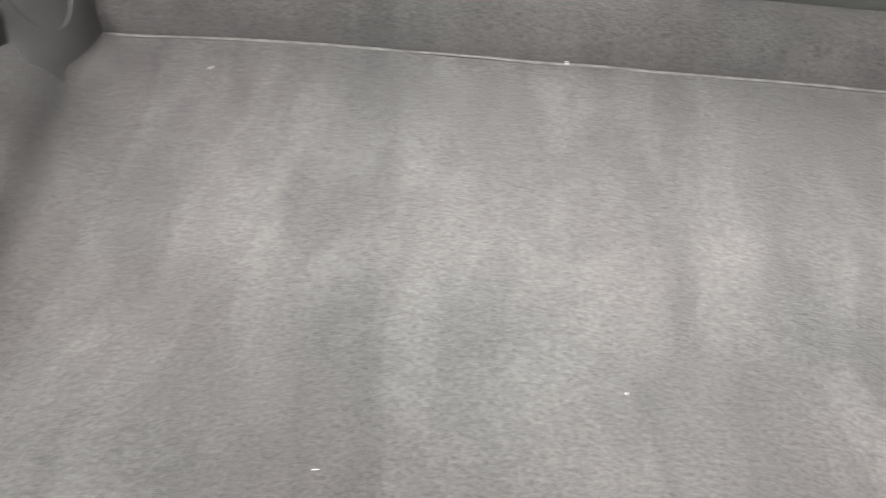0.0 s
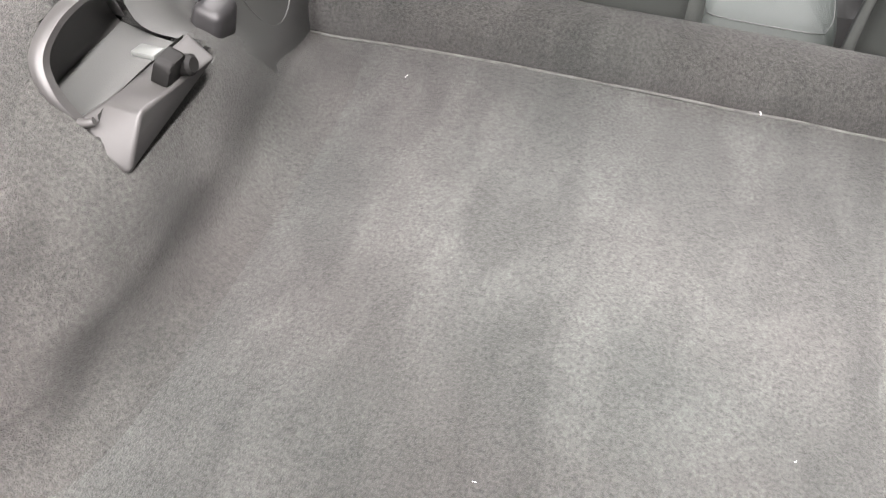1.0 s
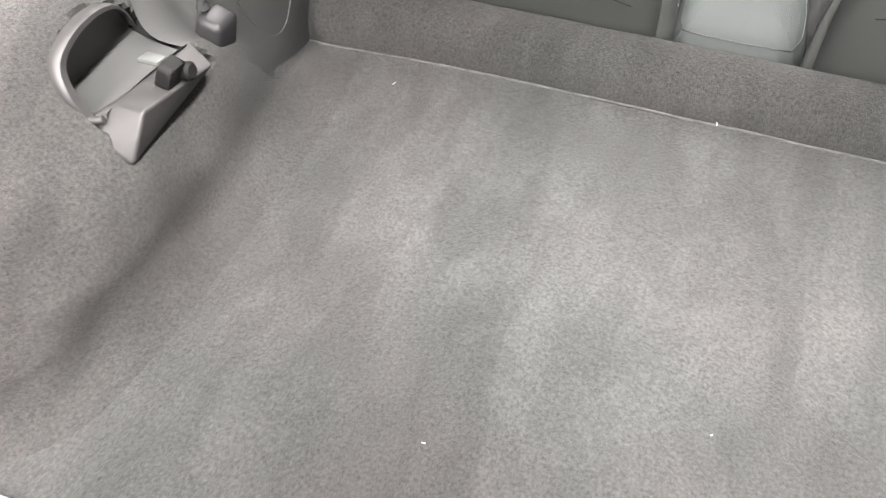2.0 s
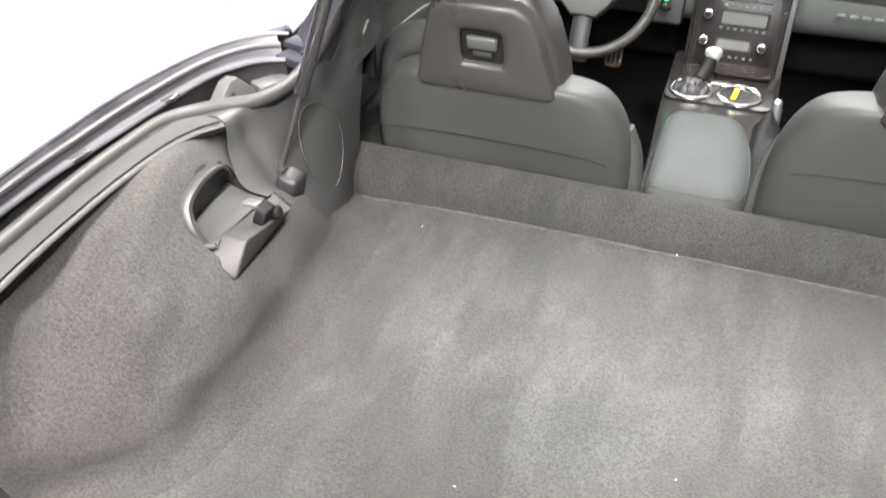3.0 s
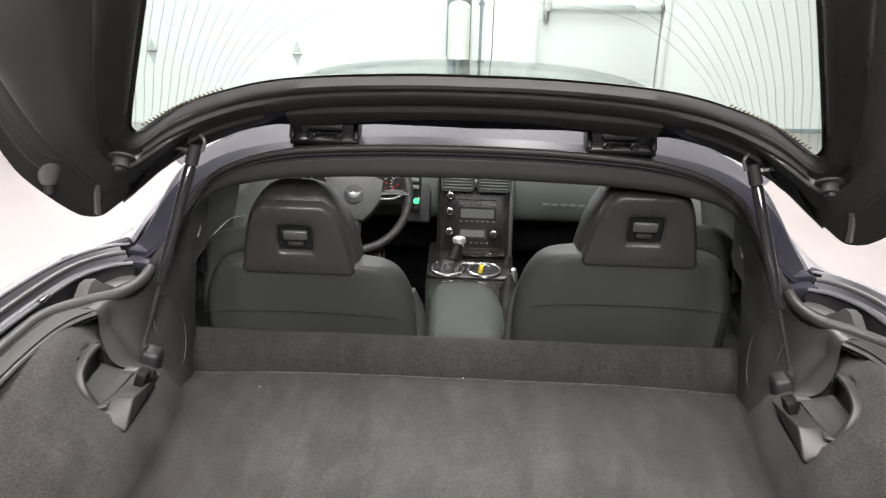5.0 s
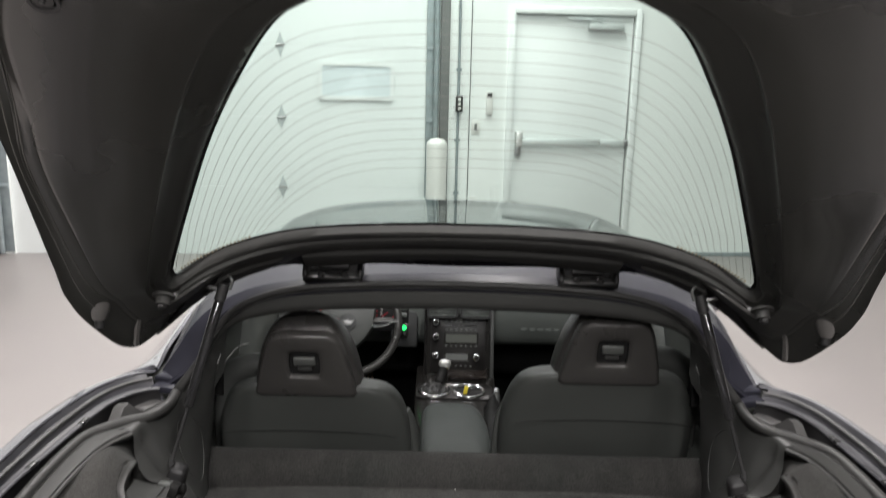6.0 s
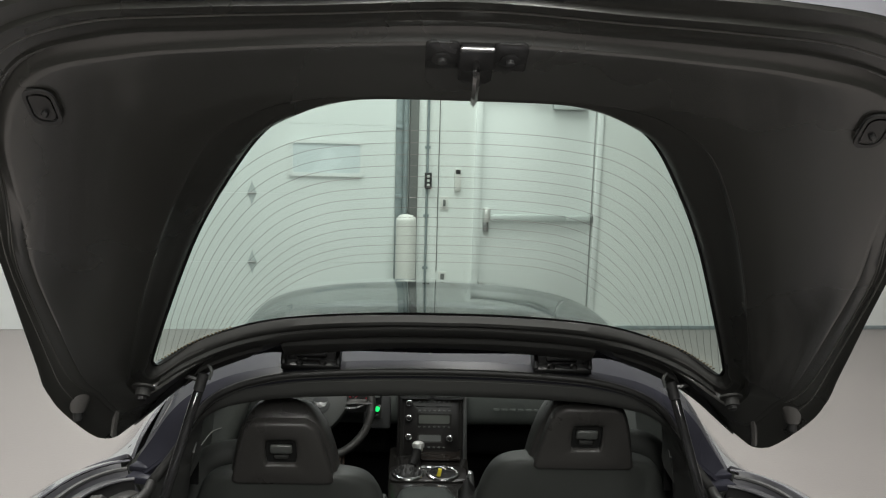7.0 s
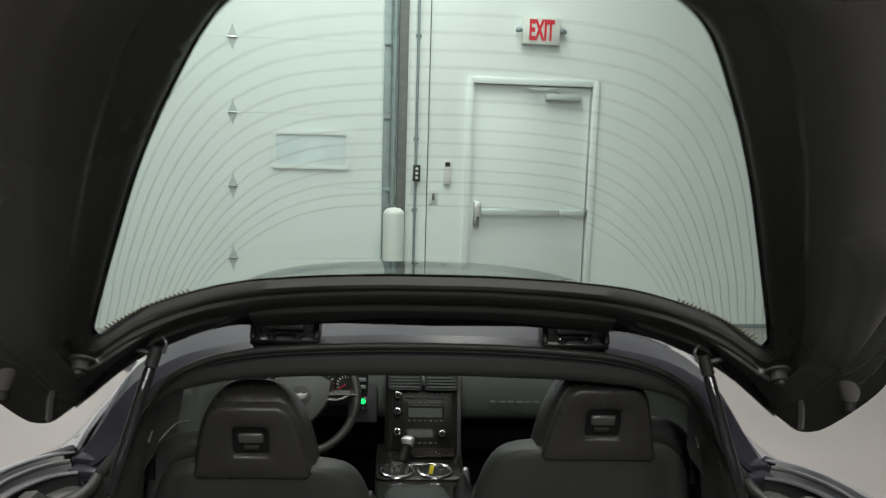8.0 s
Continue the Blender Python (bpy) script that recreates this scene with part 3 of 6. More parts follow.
def build_cargo():
    # floor carpet with a soft rise at the partition
    xs = np.linspace(-0.66, 0.66, 89)
    rows = []
    for y, z in ((-0.726, 0.70), (-0.6, 0.70), (-0.45, 0.701), (-0.3, 0.702), (-0.15, 0.7015), (-0.05, 0.7015), (-0.014, 0.7025), (0.001, 0.7042), (0.005, 0.7030)):
        rows.append([(x, y, z + 0.0025 * noise.noise((x * 5, y * 5, 0)) - 0.0105 * min(1, max(0, (abs(x) - 0.30) / 0.24)) ** 1.5) for x in xs])
    part("cargo_carpet", net(refine(rows, 5, 1), 0.018), CARPET, car, "brushed grey cut-pile carpet with vacuum strokes")
    part("carpet_binding", tube([(x, 0.0025 + 0.0014 * noise.noise((x * 14, 0, 0)), 0.7052 + 0.0010 * noise.noise((x * 10, 5, 0)) - 0.0105 * min(1, max(0, (abs(x) - 0.30) / 0.24)) ** 1.5) for x in np.linspace(-0.580, 0.580, 80)], 0.0020, 6), CARPET_EDGE, car)
    # partition: a rolled carpeted bulkhead
    prof = [(0.008, 0.672), (0.007, 0.70), (0.012, 0.728), (0.028, 0.751), (0.050, 0.765), (0.068, 0.7685), (0.082, 0.762), (0.089, 0.748), (0.0905, 0.725), (0.0905, 0.69), (0.090, 0.60), (0.090, 0.30)]
    prof = spline(prof, 4)
    rows = [[(x, y + 0.0018 * noise.noise((x * 9, 0.3, z * 4)), z + 0.002 * noise.noise((x * 7, 2.0, 0))) for x in np.linspace(-0.592, 0.592, 49)] for y, z in prof]
    part("partition", net(rows), ROLLCARPET, car, "grey carpeted roll-edged partition behind the seats")
    for s in (-1, 1):
        fore = [(0.47, 0.004, 0.690), (0.50, 0.004, 0.6915), (0.525, 0.005, 0.6925), (0.548, 0.005, 0.693), (0.568, 0.006, 0.6935), (0.585, 0.007, 0.695), (0.610, 0.0, 0.72), (0.650, -0.03, 0.77), (0.70, -0.08, 0.82), (0.71, -0.10, 0.88), (0.71, -0.12, 0.94)]
        front = [(0.455, -0.120, 0.689), (0.482, -0.124, 0.6955), (0.505, -0.129, 0.7015), (0.524, -0.135, 0.7105), (0.539, -0.141, 0.7235), (0.550, -0.1465, 0.738), (0.557, -0.185, 0.790), (0.572, -0.238, 0.838), (0.622, -0.262, 0.862), (0.656, -0.250, 0.902), (0.702, -0.236, 0.954)]

        def row(y, foot, pts):
            return [(foot - 0.075, y, 0.684), (foot - 0.048, y, 0.6915), (foot - 0.022, y, 0.6975), (foot - 0.003, y, 0.7075), (foot + 0.009, y, 0.7235), (foot + 0.015, y, 0.743)] + [(x, y, z) for x, z in pts]

        net_rows = [
            fore,
            front,
            row(-0.325, 0.511, [(0.530, 0.780), (0.549, 0.832), (0.590, 0.875), (0.650, 0.918), (0.730, 0.951)]),
            row(-0.45, 0.510, [(0.530, 0.775), (0.553, 0.828), (0.600, 0.875), (0.660, 0.918), (0.732, 0.951)]),
            row(-0.55, 0.523, [(0.545, 0.770), (0.578, 0.815), (0.630, 0.865), (0.688, 0.913), (0.730, 0.951)]),
            row(-0.64, 0.548, [(0.585, 0.770), (0.628, 0.815), (0.665, 0.865), (0.692, 0.913), (0.726, 0.951)]),
            row(-0.700, 0.605, [(0.636, 0.770), (0.662, 0.815), (0.680, 0.865), (0.694, 0.913), (0.722, 0.950)]),
            row(-0.755, 0.665, [(0.680, 0.770), (0.684, 0.815), (0.690, 0.865), (0.695, 0.913), (0.700, 0.948)]),
        ]
        rows = refine(net_rows, 14, 8)
        for i in range(14, rows.shape[0]):
            for j in range(rows.shape[1]):
                x, y, z = rows[i, j]
                swell = 0.030 * math.exp(-(((y + 0.345) / 0.080) ** 2)) * min(1, max(0, (z - 0.850) / 0.045)) * min(1, max(0, (0.957 - z) / 0.020)) * min(1, (i - 14) / 10)
                fade = min(1, max(0, j - 20) / 11) * min(1, (rows.shape[1] - 1 - j) / 8) * min(1, (i - 14) / 7)
                # pulled creases behind the pocket
                crease = 0.0085 * (1 - 2.2 * abs(noise.noise((y * 16 + 3.1 * s, z * 9 - x * 5, 4.7)))) * math.exp(-(((y + 0.54) / 0.10) ** 2) - (((z - 0.83) / 0.06) ** 2))
                rows[i, j, 2] = z + 0.55 * swell + crease * fade
                rows[i, j, 0] = x - 0.70 * swell + (0.008 * noise.noise((x * 11, y * 11, z * 11 + s)) - crease) * fade
        # the carpet sinks away behind the pocket
        for i in range(14, rows.shape[0]):
            for j in range(rows.shape[1]):
                x, y, z = rows[i, j]
                crown = 0.938 - (8.5 if y < -0.345 else 7.5) * (y + 0.345) ** 2
                depth = min(crown - z, y + 0.419, z - 0.828, x - (0.556 if y > -0.40 else 0.570)) if y < -0.250 else -1
                sink = min(1, max(0, depth / 0.012))
                sink = sink * sink * (3 - 2 * sink)
                rows[i, j] = (x + 0.09 * sink, y, z - 0.05 * sink)
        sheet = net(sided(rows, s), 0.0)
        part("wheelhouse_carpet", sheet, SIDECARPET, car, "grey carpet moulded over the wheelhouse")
        # fold of carpet tucked under the seal
        lip = spline([(0.660, -0.243, 0.951), (0.684, -0.285, 0.952), (0.698, -0.345, 0.952), (0.704, -0.45, 0.951), (0.702, -0.56, 0.949), (0.697, -0.64, 0.947), (0.686, -0.745, 0.943)], 6)
        part("carpet_edge", tube(sided(lip, s), 0.0085, 10, flat=0.5), SEAL, car, "grey bound carpet edge under the seal")
        seal_x = np.interp(lip[:, 1], [p[1] for p in SEAL_LINE], [p[0] for p in SEAL_LINE])
        band = [lip + (-0.002, 0, 0.0075), lip * (0.5, 1, 1) + np.stack([0.5 * seal_x, 0 * seal_x, 0 * seal_x + 0.0085], 1), np.stack([seal_x - 0.004, lip[:, 1], lip[:, 2] + 0.006], 1)]
        part("edge_band", net(sided(band, s)), SEAL, car, "dark rubber band between carpet and seal")
        # black bars painting the shaded lines either side of the band
        part("seal_shade_line", tube(sided(np.stack([seal_x - 0.0135, lip[:, 1], lip[:, 2] + 0.0065], 1), s), 0.0020, 6), FRIT, car)
        part("edge_shade_line", tube(sided(lip + (-0.0015, 0, -0.0085), s), 0.0022, 6), FRIT, car)
        # plastic side trim from the wheelhouse to the pillar
        t_rows = [
            [(0.712, -0.242, 0.956), (0.682, -0.190, 0.955), (0.645, -0.09, 0.953), (0.634, -0.03, 0.957), (0.600, 0.02, 0.972), (0.566, 0.05, 0.985)],
            [(0.660, -0.240, 0.955), (0.650, -0.185, 0.953), (0.630, -0.09, 0.95), (0.622, -0.03, 0.957), (0.592, 0.02, 0.972), (0.562, 0.05, 0.985)],
            [(0.650, -0.253, 0.905), (0.632, -0.19, 0.91), (0.618, -0.10, 0.915), (0.607, -0.04, 0.918), (0.592, 0.01, 0.925), (0.570, 0.05, 0.93)],
            [(0.622, -0.266, 0.862), (0.607, -0.19, 0.86), (0.597, -0.10, 0.86), (0.592, -0.05, 0.86), (0.588, 0.0, 0.86), (0.579, 0.05, 0.86)],
            [(0.571, -0.240, 0.837), (0.576, -0.17, 0.81), (0.578, -0.10, 0.80), (0.581, -0.05, 0.80), (0.583, 0.0, 0.80), (0.584, 0.05, 0.80)],
            [(0.556, -0.184, 0.788), (0.562, -0.13, 0.765), (0.568, -0.08, 0.755), (0.574, -0.04, 0.748), (0.582, 0.0, 0.742), (0.587, 0.05, 0.735)],
            [(0.549, -0.147, 0.736), (0.557, -0.115, 0.726), (0.565, -0.075, 0.715), (0.573, -0.035, 0.704), (0.582, 0.007, 0.690), (0.588, 0.05, 0.680)],
        ]
        skin_rows = refine(t_rows, 6, 8)
        # the strut stands in a shallow upright hollow
        hollow = np.exp(-(((skin_rows[..., 1] + 0.205) / 0.016) ** 2)) * np.clip((skin_rows[..., 2] - 0.80) / 0.04, 0, 1) * np.clip((0.957 - skin_rows[..., 2]) / 0.04, 0, 1)
        skin_rows[..., 0] += 0.011 * hollow
        trim = part("side_trim", net(sided(skin_rows, s)), TRIM, car, "grained dark grey plastic side trim")
        levels = (0.735, 0.80, 0.86, 0.915, 0.95)
        skin = ((0.562, 0.570, 0.580), (0.577, 0.580, 0.582), (0.597, 0.592, 0.587), (0.617, 0.609, 0.592), (0.632, 0.626, 0.607))

        def inside(y, z):
            return np.interp(z, levels, [np.interp(y, (-0.10, -0.05, 0.0), q) for q in skin])

        ring = [(inside(y, z) - 0.0008, y, z) for y, z in ((-0.078 + 0.060 * math.cos(a), 0.838 + 0.072 * math.sin(a)) for a in np.linspace(0, 2 * math.pi, 41)[:-1])]
        part("speaker_ring", tube(sided(ring, s), 0.0012, 6, True), TRIM, trim)
        sock = part("strut_socket", box((0.040, 0.050, 0.055), Matrix.Translation((s * 0.588, -0.197, 0.832)) @ Matrix.Rotation(radians(-s * 18), 4, "Y"), 0.009, 3, taper=0.86), CHANNEL, trim, "rounded dark plastic strut socket")
        part("ball", turned([(0.004, 0.0), (0.008, 0.006), (0.006, 0.014), (0.004, 0.022)], Matrix.Translation((s * 0.596, -0.199, 0.858)), 10), DARKSTEEL, trim)
    # rear sill
    part("sill_strip", box((1.14, 0.0030, 0.008), Matrix.Translation((0, -0.7300, 0.7000)), 0.0012), PALESTRIP, car, "pale thin edge strip")
    part("sill_trim", box((1.42, 0.228, 0.03), Matrix.Translation((0, -0.848, 0.688)), 0.006), TRIM, car, "grey plastic rear sill cover")


def build_bin(s):
    """The moulded storage scoop let into the wheelhouse carpet."""
    shelf = part("storage_bin", bin_nose(s), BIN, car, "grey plastic storage pocket with an arched hood")
    rim = spline([(0.590, -0.4215, 0.872), (0.603, -0.422, 0.898), (0.616, -0.408, 0.921), (0.619, -0.378, 0.935), (0.619, -0.342, 0.938), (0.627, -0.306, 0.924), (0.638, -0.279, 0.899), (0.646, -0.262, 0.868)], 6)
    lead = spline([(0.574, -0.4175, 0.874), (0.580, -0.420, 0.8725), (0.590, -0.4215, 0.872)], 4)[:-1]
    wide = np.interp(np.linspace(0, 1, len(rim)), (0, 0.12, 0.45, 0.8, 1), (0.0140, 0.0190, 0.0125, 0.0060, 0.0030))[:, None]
    away = rim * (0, 1, 1) - (0, -0.340, 0.868)
    away /= np.linalg.norm(away, axis=1)[:, None]
    band = [rim + away * wide * f + (dx, 0, 0) for f, dx in ((-0.46, 0.030), (-0.58, 0.004), (-0.56, -0.0015), (-0.48, -0.0035), (0.02, -0.0030), (0.14, 0.0), (0.18, 0.005), (0.12, 0.010))]
    part("hood", net(sided(band, s)), BIN, shelf, "flat crescent hood rim of the pocket")
    part("hood_foot", tube(sided(lead, s), 0.0040, 10), BIN, shelf)
    inner = rim + (0.004, 0, 0)
    foot = spline([(0.600, -0.405, 0.866), (0.628, -0.402, 0.862), (0.644, -0.388, 0.860), (0.650, -0.367, 0.859), (0.652, -0.340, 0.858), (0.652, -0.312, 0.858), (0.650, -0.285, 0.858), (0.648, -0.263, 0.860)], 6)
    rows = [inner]
    for f in (0.06, 0.2, 0.4, 0.6, 0.8, 0.94, 1.0):
        rows.append(inner * (1 - f) + foot * f + np.array((0.006, 0, 0.004)) * math.sin(math.pi * f) ** 0.7)
    part("pocket_wall", net(sided(rows, s)), BIN, shelf)
    ledge = spline([(0.574, -0.412, 0.876), (0.574, -0.398, 0.877), (0.574, -0.375, 0.876), (0.575, -0.350, 0.874), (0.576, -0.325, 0.871), (0.577, -0.300, 0.868), (0.578, -0.280, 0.864), (0.580, -0.262, 0.860)], 6)
    liner = [ledge, ledge * 0.96 + foot * 0.04 - (0, 0, 0.008), ledge * 0.86 + foot * 0.14 - (0, 0, 0.0125), ledge * 0.5 + foot * 0.5 - (0, 0, 0.009), ledge * 0.2 + foot * 0.8 - (0, 0, 0.003), foot + (0.004, 0, 0.002)]
    part("liner", net(sided(liner, s)), BIN_MAT, shelf, "dull grey pocket floor")
    lever = part("catch", slab(rounded(0.030, 0.030, 0.008), 0.016, axes((s * 0.548, -0.342, 0.872), (0, 1, -0.1), (-s * 0.34, 0.0, 0.94)) @ Matrix.Translation((0, 0.012, -0.008)), 0.004), BOOT, shelf, "dark turn catch")
    part("tab", box((0.024, 0.018, 0.006), Matrix.Translation((s * 0.560, -0.343, 0.898)) @ Matrix.Rotation(radians(-10), 4, "X"), 0.002), SCREEN, lever, "pale grey tab")
    part("pivot", turned([(0.009, -0.004), (0.010, 0.0), (0.010, 0.016), (0.007, 0.019)], axes((s * 0.546, -0.326, 0.876), (0, 1, 0.1), (0.25 * s, -0.1, 1)), 14), BOOT, lever)


def bin_nose(s):
    """A wedge with a rear face, an overhanging inner face and a flat top."""
    bm = bmesh.new()
    pts = {"a": (0.541, -0.433, 0.834), "p1": (0.536, -0.402, 0.882), "p2": (0.606, -0.427, 0.866), "b": (0.533, -0.283, 0.858), "b2": (0.580, -0.262, 0.812), "in1": (0.574, -0.396, 0.879), "in2": (0.577, -0.258, 0.861), "deep1": (0.620, -0.410, 0.80), "deep2": (0.605, -0.24, 0.80)}
    v = {k: bm.verts.new(q) for k, q in pts.items()}
    for f in (("a", "p1", "in1", "p2"), ("a", "b2", "b", "p1"), ("p1", "b", "in2", "in1"), ("b", "b2", "deep2", "in2"), ("a", "p2", "deep1"), ("a", "deep1", "deep2", "b2"), ("p2", "in1", "in2", "deep2", "deep1")):
        bm.faces.new([v[k] for k in f])
    bmesh.ops.bevel(bm, geom=bm.edges[:], offset=0.0045, segments=3, affect="EDGES", profile=0.5)
    bmesh.ops.scale(bm, vec=(s, 1, 1), verts=bm.verts)
    return bm


def build_openings():
    for s in (-1, 1):
        line = spline(SEAL_LINE, 6)
        whole = np.concatenate([line[:-1], spline(HALO, 6)])
        part("hatch_seal", tube(sided(whole + (0, 0, 0.002), s), np.interp(whole[:, 2], (0.96, 1.06), (0.0118, 0.0072)), 10), SEAL, car, "grey rubber hatch seal")
        # the drain channel outside the seal
        sl, fl, ed = (spline(q, 4) for q in (SEAL_LINE, FLANGE, EDGE))
        sl, fl, ed = sl[:-2], fl[:-2], ed[:-2]
        low = sl * 0.62 + fl * 0.38 - (0, 0, 0.10)
        low2 = sl * 0.12 + fl * 0.88 - (0, 0, 0.085)
        part("drain_channel", net(sided([sl - (0.004, 0, 0.010), sl * 0.92 + fl * 0.08 - (0, 0, 0.06), low, low2, fl - (0, 0, 0.004)], s)), CHANNEL, car, "dark drain channel round the hatch opening")
        part("flange", tube(sided(fl, s), 0.0065, 8, flat=0.6), GUTTER, car, "violet-grey folded metal flange")
        part("edge_strip", net(sided([fl + (0.004, 0, 0.001), fl * 0.75 + ed * 0.25 - (0, 0, 0.010), fl * 0.6 + ed * 0.4 - (0, 0, 0.009), fl * 0.55 + ed * 0.45, fl * 0.4 + ed * 0.6, fl * 0.35 + ed * 0.65 - (0, 0, 0.012), fl * 0.1 + ed * 0.9 - (0, 0, 0.012), ed - (0.001, 0, 0.002)], s)), GUTTER, car)
        part("edge_rubber", tube(sided(fl * 0.48 + ed * 0.52 + (0, 0, 0.002), s), 0.006, 8), BLACK, car, "black rubber edge strip")
        # clips and the pale receptacle in the channel
        peak = [(-0.060, -0.012), (-0.008, 0.034), (0.008, 0.037), (0.036, 0.008), (0.040, -0.035), (-0.060, -0.035)]
        cup = part("bump_receptacle", slab(peak, 0.030, axes((s * 0.718, -0.122, 0.922), (-s * 0.35, 1, 0), (s * 0.25, 0, 1)) @ Matrix.Translation((0, 0, -0.015)), 0.004), PALETRIM, car, "pale grey peaked bump-stop receptacle")
        part("foot", box((0.036, 0.060, 0.020), Matrix.Translation((s * 0.690, -0.052, 0.922)) @ Matrix.Rotation(radians(s * 30), 4, "Z"), 0.004), PALETRIM, cup)
        turn_in = Matrix.Rotation(radians(s * 14), 4, "Z")
        bracket = part("corner_bracket", box((0.058, 0.060, 0.016), Matrix.Translation((s * 0.662, 0.004, 0.952)) @ turn_in, 0.003), SHADED_PAINT, car, "stepped violet-grey steel corner bracket")
        part("step", box((0.056, 0.034, 0.014), Matrix.Translation((s * 0.668, 0.024, 0.964)) @ turn_in, 0.003), SHADED_PAINT, bracket)
        for k in (9, 15, 22):
            part("clip", box((0.012, 0.035, 0.010), Matrix.Translation(Vector(fl[k] * (s, 1, 1))) @ Matrix.Rotation(radians(s * 3), 4, "Z"), 0.003), DARKSTEEL, car)
    # trim hoop over the seats
    a, b = both(HALO), both(HALO_IN)
    a, b = spline(a, 4), spline(b, 4)
    flat = a * (1, 0, 1) + b * (0, 0, 0) + np.array((0, -0.010, 0))
    grip = np.clip((a[:, 2:3] - 0.955) / 0.12, 0, 1)
    mid = [(flat * (1 - f) + (b * (1, 0, 1) + np.array((0, -0.010, 0))) * f) * grip + (a * (1 - f) + b * f) * (1 - grip) for f in (0.10, 0.30, 0.34, 0.38, 0.62, 0.82, 0.93)]
    rows = [a + (0, 0.006, -0.004), mid[0] + (0, 0.004, 0), mid[1] + (0, 0.008, 0), mid[2] + (0, 0.0105, 0), mid[3] + (0, 0.008, 0), mid[4] + (0, 0.012, 0), mid[5] + (0, 0.018, 0), mid[6] + (0, 0.030, 0), b, b + (0, 0.025, 0.004), b + (0, 0.05, 0.02)]
    hoop = part("hoop_trim", net(rows, 0.006), HOOP, car, "dark grey padded trim hoop behind the roof")
    for line in (mid[0] + (0, 0.003, 0), mid[2] + (0, 0.0095, 0)):
        part("trim_joint", tube(line[11:-11], 0.0014, 6), FRIT, hoop)


def build_shell():
    # roof and pillars: rows from the hoop forwards
    r0 = [(0.665, 0.0, 0.958), (0.606, -0.008, 1.008), (0.567, -0.008, 1.073), (0.524, -0.008, 1.130), (0.457, -0.008, 1.170), (0.37, -0.008, 1.192), (0.27, -0.008, 1.203), (0.135, -0.008, 1.209), (0, -0.008, 1.211)]
    r1 = [(0.695, 0.06, 0.968), (0.655, 0.06, 1.025), (0.622, 0.06, 1.075), (0.572, 0.06, 1.125), (0.490, 0.06, 1.170), (0.385, 0.06, 1.195), (0.275, 0.06, 1.208), (0.137, 0.06, 1.216), (0, 0.06, 1.218)]
    r2 = [(0.672, 0.35, 1.075), (0.655, 0.35, 1.095), (0.625, 0.35, 1.118), (0.572, 0.35, 1.150), (0.490, 0.35, 1.183), (0.385, 0.35, 1.207), (0.28, 0.35, 1.219), (0.14, 0.35, 1.227), (0, 0.35, 1.229)]
    r3 = [(0.672, 0.9, 1.062), (0.655, 0.9, 1.085), (0.625, 0.9, 1.11), (0.572, 0.9, 1.145), (0.49, 0.9, 1.18), (0.385, 0.9, 1.203), (0.28, 0.9, 1.216), (0.14, 0.9, 1.224), (0, 0.9, 1.226)]
    r4 = [(0.672, 1.25, 1.03), (0.655, 1.25, 1.05), (0.625, 1.25, 1.075), (0.572, 1.25, 1.11), (0.49, 1.25, 1.145), (0.385, 1.25, 1.168), (0.28, 1.25, 1.18), (0.14, 1.25, 1.19), (0, 1.25, 1.192)]
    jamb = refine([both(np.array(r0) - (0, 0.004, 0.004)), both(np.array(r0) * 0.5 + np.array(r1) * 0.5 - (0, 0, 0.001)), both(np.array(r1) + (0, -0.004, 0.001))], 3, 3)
    part("roof_jamb", net(jamb, 0.01), SHADED_PAINT, car, "body-colour jamb under the hatch edge, shade painted in")
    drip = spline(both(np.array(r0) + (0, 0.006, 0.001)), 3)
    part("drip_lip", tube(drip, 0.0035, 6), SHADED_PAINT, car)
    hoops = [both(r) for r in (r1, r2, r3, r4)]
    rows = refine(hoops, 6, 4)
    part("roof_rear", net(rows[:5], 0.02), SHADED_PAINT, car, "body-colour rear roof band, shade painted in")
    part("roof_front", net(rows[-4:], 0.02), PAINT, car, "violet-grey painted windscreen frame")
    for name, lo, hi in (("roof_rail", 0, 14), ("roof_rail", rows.shape[1] - 14, rows.shape[1])):
        part(name, net(rows[4:-3, lo:hi], 0.02), PAINT, car, "violet-grey painted roof rail")
    # panel made see-through to let light into the cabin
    panel = part("roof_panel", net(rows[4:-3, 13:rows.shape[1] - 13] + (0, 0, 0.002)), ROOFGLASS, car, "transparent lift-out roof panel, tint set to light the cabin")
    front = [both(r4), both([(0.70, 1.45, 0.99), (0.69, 1.45, 1.0), (0.66, 1.46, 1.02), (0.60, 1.48, 1.05), (0.5, 1.5, 1.075), (0.385, 1.52, 1.09), (0.28, 1.54, 1.095), (0.14, 1.55, 1.10), (0, 1.55, 1.10)]), both([(0.74, 1.75, 0.92), (0.73, 1.76, 0.92), (0.70, 1.80, 0.925), (0.63, 1.85, 0.93), (0.52, 1.9, 0.935), (0.4, 1.93, 0.94), (0.28, 1.95, 0.942), (0.14, 1.96, 0.945), (0, 1.96, 0.945)])]
    wind = part("windscreen", net(refine(front, 4, 2)), SIDEGLASS, car, "clear sloping windscreen")
    wind.visible_shadow = False
